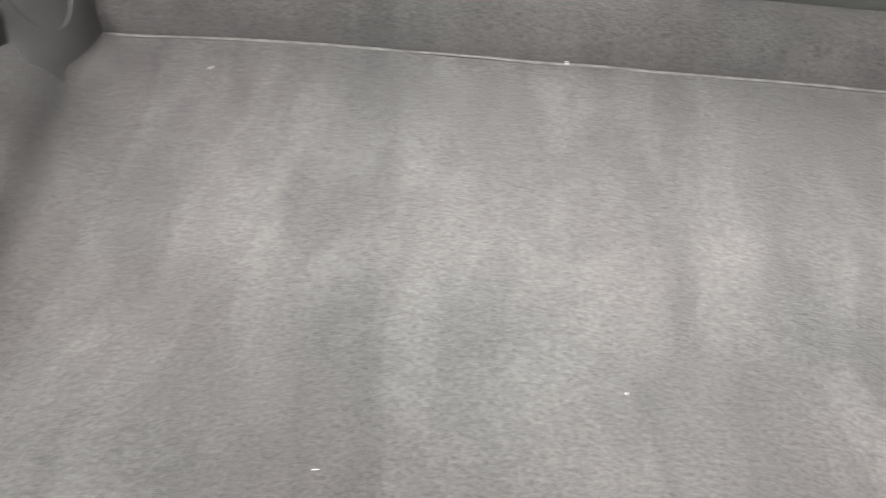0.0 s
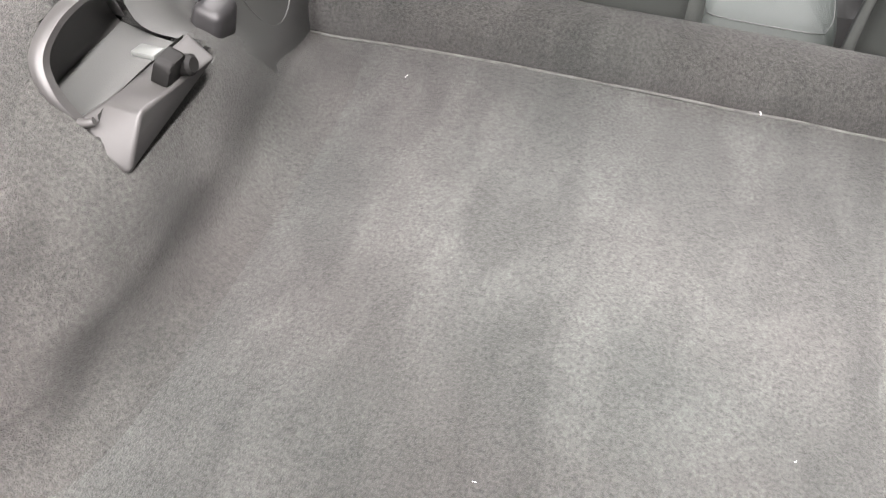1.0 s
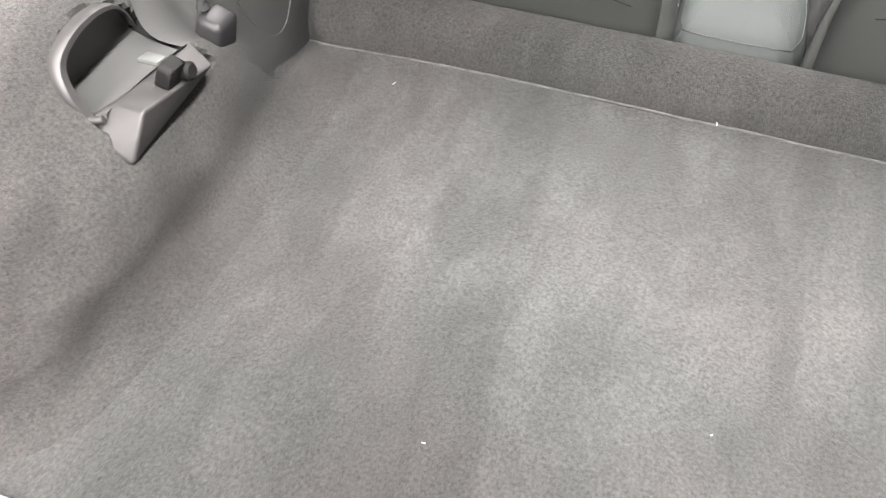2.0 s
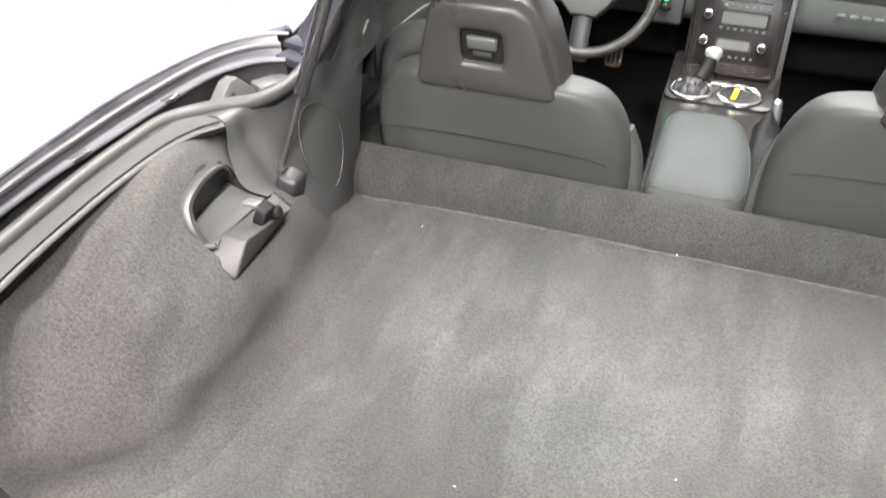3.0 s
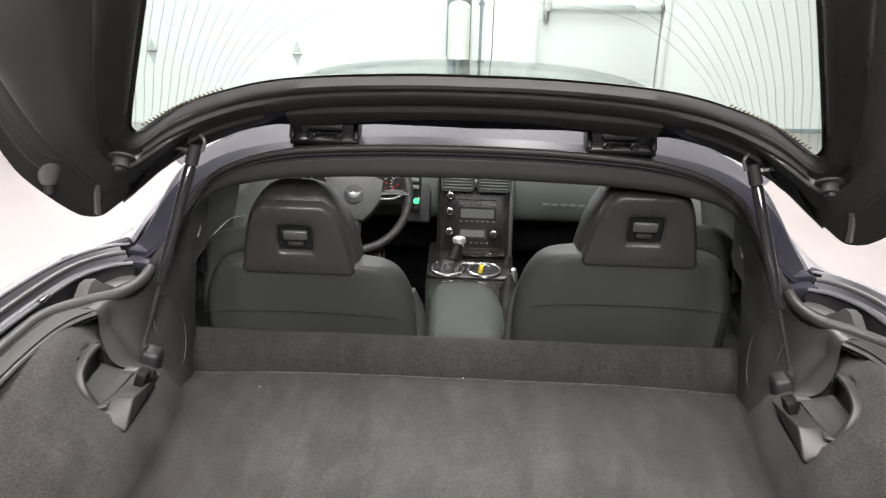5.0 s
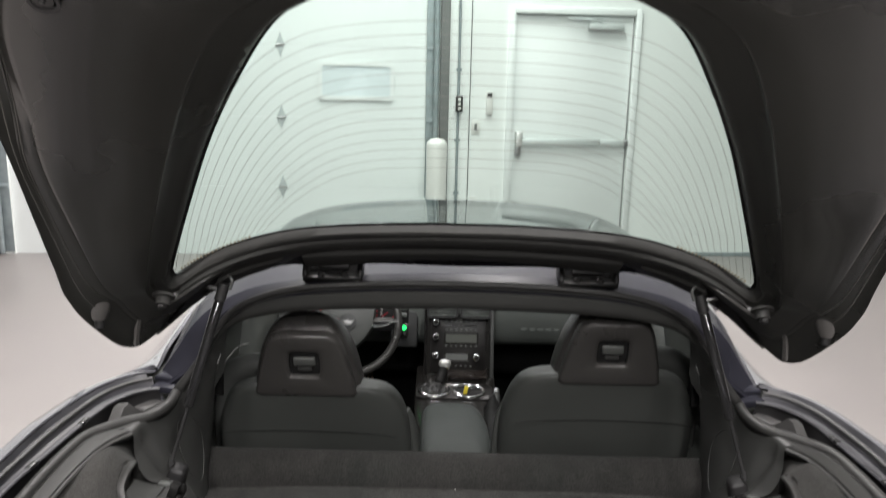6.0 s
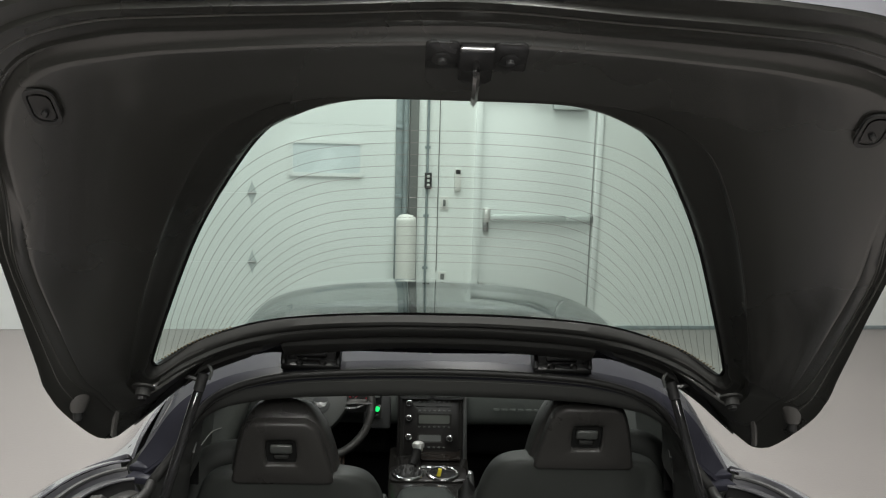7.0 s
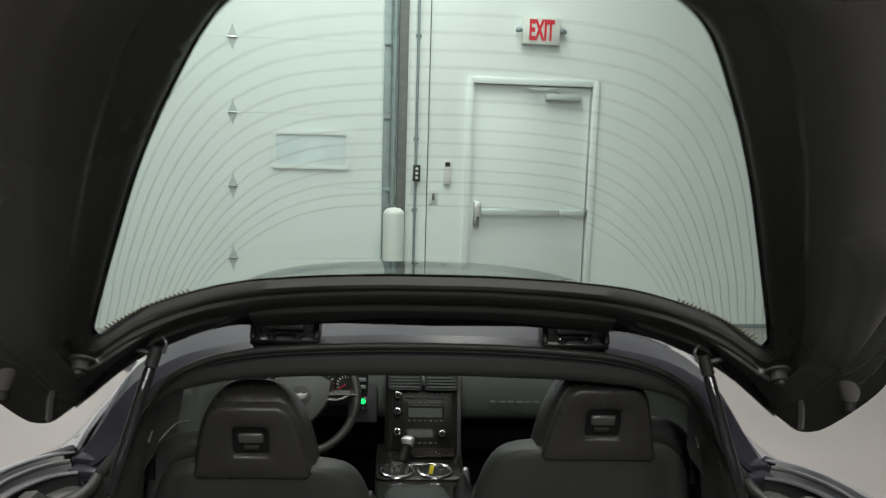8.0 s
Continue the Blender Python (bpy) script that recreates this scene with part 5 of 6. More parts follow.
def liner_rings():
    edge = spline(loop(LID_EDGE), 6, True)
    inner = spline(loop(GLASS_EDGE), 6, True)

    def lane(values):
        ring = np.array(values + values[-2:0:-1])
        return spline(np.stack([ring, ring, ring], 1), 6, True)[:, :1]

    def between(f, lift, step=False):
        ring = inner * (1 - f) + edge * f
        # a steep wall by the glass, then a flat flank out to the edge
        g = np.clip((f - 0.03) / 0.15 + 0 * ring[:, :1], 0, 1)
        g = (0.72 * g * g * (3 - 2 * g) + 0.28 * np.clip((f - 0.88) / 0.12 + 0 * g, 0, 1))[:, 0]
        w = np.clip((ring[:, 1] - 0.26) / 0.16, 0, 1)
        ring[:, 2] += w * ((inner[:, 2] + (edge[:, 2] - inner[:, 2]) * g) - ring[:, 2])
        if step:
            flank = np.clip((ring[:, 1] - 0.72) / 0.16, 0.22, 1)
            lift = -0.0215 + (lift + 0.0215) * flank
        ring[:, 2] += lift * np.clip((ring[:, 1] - 0.12) / 0.12 + 4 * np.clip(np.abs(ring[:, 0]) - 0.45, 0, 1), 0.25, 1)
        return ring

    d, c, b = (lane(q) for q in (SHOULDER, CREASE, LIP))
    return [inner + (0, 0, 0.003), between(0.02, -0.012), between(0.05, -0.017), between(0.09, -0.015), between(0.13, -0.016), between(0.17, -0.017), between(0.185, -0.0300), between(0.20, -0.0325), between(d * 0.46, -0.0305), between(d * 0.66, -0.0270), between(d * 0.82, -0.0240), between(d - 0.030, -0.0225), between(d - 0.010, -0.0215), between(d - 0.003, -0.0200), between(d + 0.004, -0.0165, True), between(d + (c - d) * 0.5, -0.0105, True), between(c - 0.010, -0.0065, True), between(c - 0.004, -0.0110, True), between(c + 0.003, -0.0110, True), between(c + 0.009, -0.0050, True), between(c + (b - c) * 0.5, -0.0050, True), between(b - 0.008, -0.0050, True), between(b - 0.002, -0.0100, True), between(b + 0.004, -0.0100, True), between(b + 0.011, -0.0020), between(0.985, -0.001), between(1.0, 0.006)]


def hatch_liner():
    return net(hatch_points(liner_rings()), 0.0, True)


LINER = np.concatenate(liner_rings())


def liner_n(x, u):
    """How far the liner lies from the hinge plane at x, u."""
    d = np.hypot(LINER[:, 0] - x, LINER[:, 1] - u)
    near = np.argsort(d)[:6]
    w = 1 / (d[near] + 1e-4)
    return float((LINER[near, 2] * w).sum() / w.sum())


def build_strut(s, lid):
    top, foot = np.array((s * 0.495, -0.128, 1.222)), np.array((s * 0.598, -0.203, 0.860))
    knee = top + (foot - top) * 0.66
    head = top + (foot - top) * 0.06
    strut = part("gas_strut", tube([head, head + (knee - head) * 0.02, knee - (knee - head) * 0.02, knee], [0.008, 0.0105, 0.0105, 0.009], 14), GUNMETAL, car, "black gas strut with a thin steel rod")
    part("rod", tube([knee, foot], 0.0040, 10), DARKSTEEL, strut)
    part("socket", tube([top + (head - top) * -0.6, head], [0.012, 0.012], 10), BLACK, strut)
    joint = hatch_points([(s * 0.540, 0.153, -0.106), (s * 0.522, 0.150, -0.112)])
    part("ball_stud", tube([joint[0], joint[1], top], 0.006, 8), DARKSTEEL, strut)
    part("bracket", slab(rounded(0.085, 0.036, 0.012), 0.006, hatch_frame(s * 0.544, 0.153, -0.112, s * 20) @ Matrix.Rotation(radians(-s * 35), 4, "Y"), 0.002), FRIT, lid, "black strut bracket")
    wire = spline([hatch_points([(s * 0.552, 0.200, -0.104)])[0], hatch_points([(s * 0.540, 0.178, -0.092)])[0], hatch_points([(s * 0.500, 0.163, -0.082)])[0], hatch_points([(s * 0.476, 0.158, -0.098)])[0], hatch_points([(s * 0.480, 0.150, -0.118)])[0]], 6)
    part("heater_lead", tube(wire, 0.0034, 6), SCREEN, lid, "grey heater lead")


build_hatch()


# ---- the cabin ----
def squircle(cx, y_back, y_front, w, z, e=3.0, n=28):
    """A rounded cross-section of a seat at height z."""
    out = []
    cy, d = (y_back + y_front) / 2, (y_front - y_back) / 2
    for k in range(n):
        a = 2 * math.pi * k / n
        c, s = math.cos(a), math.sin(a)
        out.append((cx + w * math.copysign(abs(c) ** (2 / e), c), cy + d * math.copysign(abs(s) ** (2 / e), s), z))
    return out


def capped(rows):
    bm = net(rows, 0.0, True)
    n = len(rows[0])
    bm.verts.ensure_lookup_table()
    bm.faces.new(bm.verts[:n])
    bm.faces.new(bm.verts[-n:])
    return bm


def build_seat(s, dx, dz):
    cx = s * 0.352 + dx

    def back(z):
        return 0.118 - 0.25 * (z - dz - 0.74)

    rows = []
    for z, w, d in ((0.34, 0.235, 0.16), (0.55, 0.245, 0.15), (0.70, 0.246, 0.14), (0.78, 0.241, 0.135), (0.84, 0.228, 0.13), (0.885, 0.208, 0.12), (0.908, 0.186, 0.11), (0.921, 0.150, 0.09), (0.926, 0.10, 0.06)):
        zz = z + dz
        rows.append(squircle(cx, back(zz), back(zz) + d, w, zz, 3.4))
    fine = np.stack([spline(np.array(rows)[:, j], 3) for j in range(28)], 1)
    seat = part("car_seat", capped(fine), CLOTH, car, "dark grey bucket seat with an integral headrest")
    # headrest hood
    hx = cx + s * 0.008
    rows = []
    for z, w, d in ((0.890, 0.131, 0.12), (0.915, 0.130, 0.13), (0.96, 0.122, 0.135), (1.01, 0.110, 0.13), (1.045, 0.097, 0.125), (1.074, 0.080, 0.115), (1.094, 0.061, 0.10), (1.106, 0.040, 0.085), (1.111, 0.018, 0.07)):
        zz = z + dz
        y0 = back(zz) + 0.011 + (0.0 if z < 1.05 else 1.7 * (z - 1.05) ** 1.2)
        rows.append(squircle(hx, y0, back(zz) + d, w, zz, 4.5))
    fine = np.stack([spline(np.array(rows)[:, j], 3) for j in range(28)], 1)
    head = part("headrest", capped(fine), LEATHER, seat, "smooth dark leather headrest")
    # moulded rear panel with its recess
    up = Vector((0, -0.25, 1)).normalized()
    m = axes((hx, back(0.988 + dz) - 0.003, 0.988 + dz), (1, 0, 0), up)
    panel = [(-0.121, -0.079), (-0.113, -0.088), (0.113, -0.088), (0.121, -0.079), (0.111, -0.035), (0.100, 0.012), (0.090, 0.048), (0.079, 0.070), (0.058, 0.084), (-0.058, 0.084), (-0.079, 0.070), (-0.090, 0.048), (-0.100, 0.012), (-0.111, -0.035)]
    hole = [(x * 1.05, y * 1.12 + 0.008) for x, y in ((-0.032, -0.032), (-0.028, -0.034), (0.028, -0.034), (0.032, -0.032), (0.035, -0.017), (0.035, 0.003), (0.034, 0.018), (0.030, 0.024), (0.022, 0.026), (-0.022, 0.026), (-0.030, 0.024), (-0.034, 0.018), (-0.035, 0.003), (-0.035, -0.017))]

    def shrunk(outline, f):
        return [(x * f, (y + 0.004) * f - 0.004) for x, y in outline]

    lip = [(x * 1.22, (y + 0.004) * 1.22 - 0.004) for x, y in hole]
    mid = [(0.6 * a + 0.4 * c, 0.6 * b + 0.4 * d) for (a, b), (c, d) in zip(shrunk(panel, 0.95), lip)]
    stages = [(-0.024, shrunk(panel, 1.01)), (-0.010, shrunk(panel, 1.005)), (-0.004, shrunk(panel, 0.995)), (-0.001, shrunk(panel, 0.975)), (0.001, shrunk(panel, 0.95)), (0.002, shrunk(panel, 0.90)), (0.0035, mid), (0.003, lip), (0.001, [(0.5 * (a + c), 0.5 * (b + d)) for (a, b), (c, d) in zip(lip, hole)]), (-0.003, hole), (-0.0125, hole)]
    rows = [[m @ Vector((x, y, z)) for x, y in outline] for z, outline in stages]
    part("rear_panel", net(rows, 0.0, True), LEATHER, seat, "dark moulded rear panel with a square recess")
    # black plate puts the recess's deep shade into colour
    part("recess_plate", slab(hole, 0.002, m @ Matrix.Translation((0, 0, -0.0122))), FRIT, head)
    part("release_handle", box((0.052, 0.024, 0.010), m @ Matrix.Translation((0, 0.010, -0.006)), 0.005, 3), SCREEN, seat, "grey release handle in the recess")
    part("handle_lip", box((0.034, 0.012, 0.010), m @ Matrix.Translation((0, -0.012, -0.008)), 0.004, 2), TRIM, seat)
    # stitched seams
    seam = [(hx + x * 1.0, back(z + dz) - 0.003, z + dz) for x, z in ((-0.215, 0.788), (-0.17, 0.796), (-0.06, 0.801), (0.06, 0.801), (0.17, 0.796), (0.215, 0.788))]
    part("seam", tube(spline(seam, 4), 0.0008, 5), BOOT, seat)
    # cushion
    rows = [squircle(cx, 0.22, 0.70, 0.235, 0.30, 4), squircle(cx, 0.22, 0.74, 0.25, 0.36, 4), squircle(cx, 0.22, 0.75, 0.25, 0.44, 4), squircle(cx, 0.24, 0.72, 0.22, 0.475, 4)]
    part("cushion", capped(rows), LEATHER, seat)
    # pale side bolsters that show past the shoulders
    bol = [(cx + s * 0.090, 0.235, 0.915 + dz), (cx + s * 0.150, 0.235, 0.918 + dz), (cx + s * 0.205, 0.240, 0.905 + dz), (cx + s * 0.238, 0.250, 0.870 + dz), (cx + s * 0.250, 0.262, 0.78 + dz), (cx + s * 0.252, 0.27, 0.66 + dz)]
    part("bolster", tube(spline(bol, 4), 0.030, 12, flat=1.1), BOLSTER, seat, "lighter grey leather side bolster")
    bol = [(cx - s * 0.222, 0.175, 0.825 + dz), (cx - s * 0.240, 0.180, 0.780 + dz), (cx - s * 0.248, 0.182, 0.72 + dz), (cx - s * 0.250, 0.185, 0.64 + dz), (cx - s * 0.250, 0.18, 0.56 + dz)]
    part("bolster", tube(spline(bol, 4), 0.014 if s < 0 else 0.008, 12, flat=1.3), CLOTH, seat)


def build_dash():
    prof = spline([(1.86, 0.90), (1.62, 0.945), (1.40, 0.945), (1.24, 0.915), (1.165, 0.86), (1.145, 0.79), (1.150, 0.72), (1.165, 0.672), (1.195, 0.648), (1.26, 0.645)], 4)
    xs = np.linspace(-0.74, 0.74, 31)
    rows = [[(x, y + 0.05 * (x / 0.74) ** 2, z - 0.03 * (x / 0.74) ** 4) for x in xs] for y, z in prof]
    dash = part("dashboard", net(rows, 0.012), DASH, car, "grey grained dashboard pad")
    part("lower_dash", box((1.44, 0.30, 0.18), Matrix.Translation((0, 1.42, 0.58)), 0.04, 3), FOOTWELL, dash, "black lower dashboard with glovebox")
    part("firewall", box((1.36, 0.06, 0.60), Matrix.Translation((0, 1.90, 0.55)), 0.01), FOOTWELL, car)
    # embossed mark, as plain bars
    for k in range(6):
        part("embossed_bar", box((0.022, 0.002, 0.008), Matrix.Translation((0.262 + k * 0.030, 1.1453, 0.726)) @ Matrix.Rotation(radians(-8), 4, "X"), 0.0015), DASH, dash)
    # left switch block with the lit start button
    block = part("switch_panel", box((0.10, 0.06, 0.20), Matrix.Translation((-0.178, 1.165, 0.745)) @ Matrix.Rotation(radians(-20), 4, "X"), 0.01), BLACK, dash)
    m = axes((-0.177, 1.119, 0.722), (1, 0, 0), (0, 0.34, 0.94))
    part("start_button", slab(rounded(0.030, 0.048, 0.006), 0.008, m, 0.002), GLOSSBLACK, block, "black start button with a green lamp")
    part("green_light", turned([(0.0092, 0.008), (0.0092, 0.0098), (0.0040, 0.0100), (0.0036, 0.0085)], m @ Matrix.Translation((0, 0.008, 0)), 20), GREEN, block, "glowing green lamp")
    part("mark", box((0.010, 0.006, 0.002), m @ Matrix.Translation((0, -0.013, 0.009)), 0.0005), SCREEN, block)
    for k in range(3):
        part("switch", box((0.028, 0.014, 0.018), m @ Matrix.Translation((-0.005, 0.055 + k * 0.024, 0.004)), 0.003), DASH, block)
    # centre stack
    m = axes((0.022, 1.100, 0.700), (1, 0, 0), (0, 0.34, 0.94))
    stack = part("centre_fascia", slab(rounded(0.250, 0.36, 0.02), 0.07, m @ Matrix.Translation((0, -0.020, -0.07)), 0.008), GLOSSBLACK, car, "gloss black centre stack with radio and climate controls")
    part("fascia_plate", slab(rounded(0.200, 0.210, 0.012), 0.006, m @ Matrix.Translation((-0.002, -0.016, 0.0)), 0.002), PIANO, stack)
    for s in (-1, 1):
        part("side_strip", box((0.016 if s > 0 else 0.008, 0.32, 0.014), m @ Matrix.Translation((s * 0.121, -0.035, 0.004)), 0.004), TRIM if s > 0 else PIANO, stack, "grey upright fascia bar" if s > 0 else "slim fascia side strip")
    for name, w, h, x, y, mat in (("radio_display", 0.112, 0.030, 0.009, 0.001, DISPLAY), ("climate_display", 0.080, 0.022, -0.006, -0.066, SCREEN), ("disc_slot", 0.13, 0.004, 0.006, 0.047, FRIT), ("radio_bezel", 0.126, 0.042, 0.009, 0.001, GLOSSBLACK), ("climate_bezel", 0.092, 0.032, -0.006, -0.066, GLOSSBLACK)):
        part(name, slab(rounded(w, h, min(0.004, h / 3)), 0.002, m @ Matrix.Translation((x, y, 0.0050 if mat is GLOSSBLACK else 0.0058))), mat, stack, "grey unlit display" if mat in (SCREEN, DISPLAY) else "")
    for y, n in ((0.064, 7), (0.032, 7), (-0.026, 7), (-0.098, 6)):
        for k in range(n):
            part("button", box((0.0085, 0.0048, 0.006), m @ Matrix.Translation((-0.045 + k * 0.018, y, 0.008)), 0.0016, 2), DISPLAY if k % 2 else SCREEN, stack)
    for x, y in ((-0.083, 0.058), (-0.083, 0.005), (-0.083, -0.062), (0.065, -0.066)):
        knob = part("knob", turned([(0.013, 0.004), (0.013, 0.008), (0.010, 0.010), (0.009, 0.022), (0.006, 0.024)], m @ Matrix.Translation((x, y, 0.0)), 16), PIANO, stack, "black knob with a bright ring")
        part("knob_ring", turned([(0.0105, 0.016), (0.0128, 0.018), (0.0118, 0.0215), (0.0090, 0.0225)], m @ Matrix.Translation((x, y, 0.0)), 16), CHROME, knob)
    # vents over the radio
    for s in (-1, 1):
        mv = axes((0.022 + s * 0.060, 1.120, 0.806), (1, 0, 0), (0, 0.3, 1))
        vent = part("vent", ringed(rounded(0.112, 0.066, 0.014), rounded(0.098, 0.052, 0.010), 0.014, mv), BLACK, stack, "black slatted air vent")
        for k in range(5):
            part("slat", box((0.098, 0.003, 0.016), mv @ Matrix.Translation((0, -0.02 + 0.010 * k, 0.0)) @ Matrix.Rotation(radians(25), 4, "X"), 0.001, 1), DASH, vent)
    part("vent_button", box((0.010, 0.05, 0.02), Matrix.Translation((0.022, 1.115, 0.806)), 0.004), SCREEN, stack)
    # instrument hood and two dials
    hood = spline([(-0.60, 1.20, 0.84), (-0.57, 1.17, 0.90), (-0.47, 1.15, 0.935), (-0.37, 1.15, 0.942), (-0.27, 1.15, 0.935), (-0.17, 1.17, 0.90), (-0.14, 1.20, 0.84)], 4)
    part("instrument_hood", net([hood, hood + (0, 0.10, 0.01), hood + (0, 0.25, 0.0)], 0.012), DASH, dash)
    part("instrument_face", box((0.42, 0.012, 0.13), Matrix.Translation((-0.372, 1.141, 0.775)) @ Matrix.Rotation(radians(-10), 4, "X"), 0.006), FRIT, dash)
    for dx, r in ((-0.135, 0.036), (-0.055, 0.050), (0.055, 0.050), (0.135, 0.036)):
        md = axes((-0.372 + dx, 1.130, 0.785), (1, 0, 0), (0, 0.17, 0.98))
        dial = part("dial", turned([(r, 0.0), (r + 0.003, 0.003), (r, 0.006), (r - 0.003, 0.003)], md, 28), BLACK, dash, "round instrument with white and red marks")
        for k in range(13):
            a = radians(-40 + 21.7 * k)
            part("tick", box((0.009, 0.0030, 0.002), md @ Matrix.Rotation(a, 4, "Z") @ Matrix.Translation((r - 0.010, 0, 0.004)), 0.0005, 1), RED if k < 3 else WHITEPLASTIC, dial)
        part("needle", box((r * 0.8, 0.003, 0.002), md @ Matrix.Rotation(radians(215), 4, "Z") @ Matrix.Translation((r * 0.35, 0, 0.006)), 0.0005, 1), RED, dial)


def build_wheel():
    m = axes((-0.368, 1.0, 0.781), (1, 0, 0), (0, 0.44, 0.90))
    ring = [m @ Vector((0.176 * math.cos(a), 0.176 * math.sin(a), 0)) for a in np.linspace(0, 2 * math.pi, 49)[:-1]]
    wheel = part("steering_wheel", tube(ring, 0.0145, 10, True), LEATHER, car, "dark leather three-spoke steering wheel")
    hub = [(-0.085, 0.045), (-0.05, 0.062), (0.05, 0.062), (0.085, 0.045), (0.08, -0.01), (0.055, -0.05), (0.03, -0.075), (-0.03, -0.075), (-0.055, -0.05), (-0.08, -0.01)]
    part("hub", slab([(x * 1.12, y * 1.10) for x, y in hub], 0.045, m @ Matrix.Translation((0, 0, -0.025)), 0.014), HUB, wheel, "grey hub pad")
    part("emblem_disc", turned([(0.031, 0.018), (0.031, 0.0235), (0.026, 0.0245), (0.002, 0.0245)], m @ Matrix.Translation((0, 0.002, 0)), 24), BLACK, wheel, "round black badge")
    part("emblem", slab([(-0.03, 0.012), (-0.01, 0.004), (0, 0.010), (0.01, 0.004), (0.03, 0.012), (0.018, -0.010), (0.0, -0.016), (-0.018, -0.010)], 0.003, m @ Matrix.Translation((0, 0.002, 0.0245)) @ Matrix.Scale(0.85, 4), 0.001), STEEL, wheel, "small bright winged emblem")
    for s in (-1, 1):
        spoke = spline([m @ Vector(p) for p in ((s * 0.07, 0.012, 0.0), (s * 0.12, 0.016, -0.004), (s * 0.178, 0.014, 0.0))], 4)
        part("spoke", tube(spoke, 0.020, 10, flat=0.4), LEATHER, wheel)
        part("spoke_trim", tube(spline([m @ Vector(p) for p in ((s * 0.085, -0.008, 0.012), (s * 0.125, -0.006, 0.010), (s * 0.166, 0.016, 0.008))], 4), 0.006, 8), CHROME, wheel, "bright spoke insert")
    part("lower_spoke", tube([m @ Vector((0, -0.06, 0)), m @ Vector((0, -0.178, 0))], 0.026, 10, flat=0.4), BLACK, wheel)
    part("column", tube([(-0.372, 1.02, 0.77), (-0.372, 1.25, 0.69)], 0.05, 14), BLACK, wheel)


def build_console():
    rows = []
    for y, z, w0, w1 in ((0.20, 0.585, -0.098, 0.105), (0.45, 0.590, -0.105, 0.12), (0.62, 0.585, -0.112, 0.13), (0.80, 0.578, -0.122, 0.145), (0.98, 0.572, -0.125, 0.15), (1.12, 0.585, -0.125, 0.152)):
        rows.append([(w0 - 0.012, y, 0.24), (w0 - 0.006, y, z - 0.05), (w0, y, z - 0.012), (w0 + 0.012, y, z), (0.01, y, z + 0.002), (w1 - 0.012, y, z), (w1, y, z - 0.012), (w1 + 0.006, y, z - 0.05), (w1 + 0.012, y, 0.24)])
    con = part("console", net(refine(rows, 3, 2), 0.01), GLOSSBLACK, car, "gloss black centre console between the seats")
    # armrest lid
    out = [(-0.070, 0.258), (0.076, 0.258), (0.100, 0.276), (0.110, 0.33), (0.106, 0.46), (0.090, 0.56), (0.066, 0.622), (0.03, 0.640), (-0.05, 0.638), (-0.080, 0.622), (-0.096, 0.56), (-0.096, 0.32), (-0.090, 0.276)]
    out = spline(np.array(out), 4, True)
    heart = np.array((0.004, 0.465))
    pad = [[(*(heart + (p - heart) * k), z) for p in out] for k, z in ((0.95, 0.592), (0.985, 0.602), (1.0, 0.612), (1.0, 0.624), (0.988, 0.637), (0.955, 0.648), (0.90, 0.656), (0.80, 0.662), (0.6, 0.667), (0.25, 0.669))]
    lid = part("armrest", capped(pad), ARMREST, con, "pale grey-green leather armrest lid")
    stitch = [(*(heart + (p - heart) * 0.90), 0.6568) for p in out]
    part("stitch_line", tube(stitch, 0.0008, 5, True), TRIM, lid)
    part("hinge_base", box((0.17, 0.05, 0.05), Matrix.Translation((0.006, 0.250, 0.572)), 0.01), BLACK, con)
    # shifter and cup rings
    for x, y, r in ((-0.060, 0.885, 0.050), (0.058, 0.885, 0.050)):
        a = np.linspace(0, 2 * math.pi, 33)[:-1]
        ring = np.stack([x + r * np.cos(a), y + r * 1.05 * np.sin(a), np.full(32, 0.586)], 1)
        part("chrome_ring", tube(ring, 0.0065, 8, True), CHROME, con, "polished ring")
    part("console_plate", slab(rounded(0.262, 0.128, 0.030), 0.004, Matrix.Translation((0.008, 0.892, 0.5795)), 0.0015), PIANO, con, "polished dark console plate")
    # flat black disc painted in for the cup holder's shaded depth
    part("cup_shade_disc", turned([(0.044, 0.587), (0.042, 0.5835), (0.010, 0.5832)], Matrix.Translation((0.058, 0.885, 0)), 24), FRIT, con)
    boot = []
    for k, (r, z) in enumerate(((0.045, 0.584), (0.042, 0.594), (0.036, 0.597), (0.031, 0.593), (0.025, 0.599), (0.019, 0.598), (0.013, 0.603))):
        lean = (0.045 - r) * 0.8
        boot.append([(-0.060 + lean * 0.3 + r * math.cos(a), 0.885 + lean + r * math.sin(a), z + 0.0055 * math.sin(4 * a + 2.1 * k) * (0 < k < 6) + 0.004 * math.sin(7 * a - k) * (0 < k < 6)) for a in np.linspace(0, 2 * math.pi, 41)[:-1]])
    shifter = part("shifter_boot", capped(boot), PUCKER, con, "crumpled dark grey leather gear boot")
    part("lever", tube([(-0.046, 0.925, 0.592), (-0.040, 0.945, 0.602), (-0.034, 0.972, 0.612), (-0.027, 0.998, 0.630)], [0.019, 0.018, 0.017, 0.016], 12), BOOT, shifter, "black tapered gear lever")
    part("shift_knob", turned([(0.015, -0.020), (0.018, -0.010), (0.0225, 0.000), (0.0215, 0.008), (0.014, 0.014), (0.003, 0.016)], Matrix.Translation((-0.026, 1.0, 0.640)) @ Matrix.Rotation(radians(-15), 4, "X"), 20), SATIN, shifter, "bright ball gear knob")
    part("bezel", box((0.050, 0.026, 0.010), Matrix.Translation((0.004, 0.940, 0.586)), 0.004), CHROME, con, "bright console bezel")
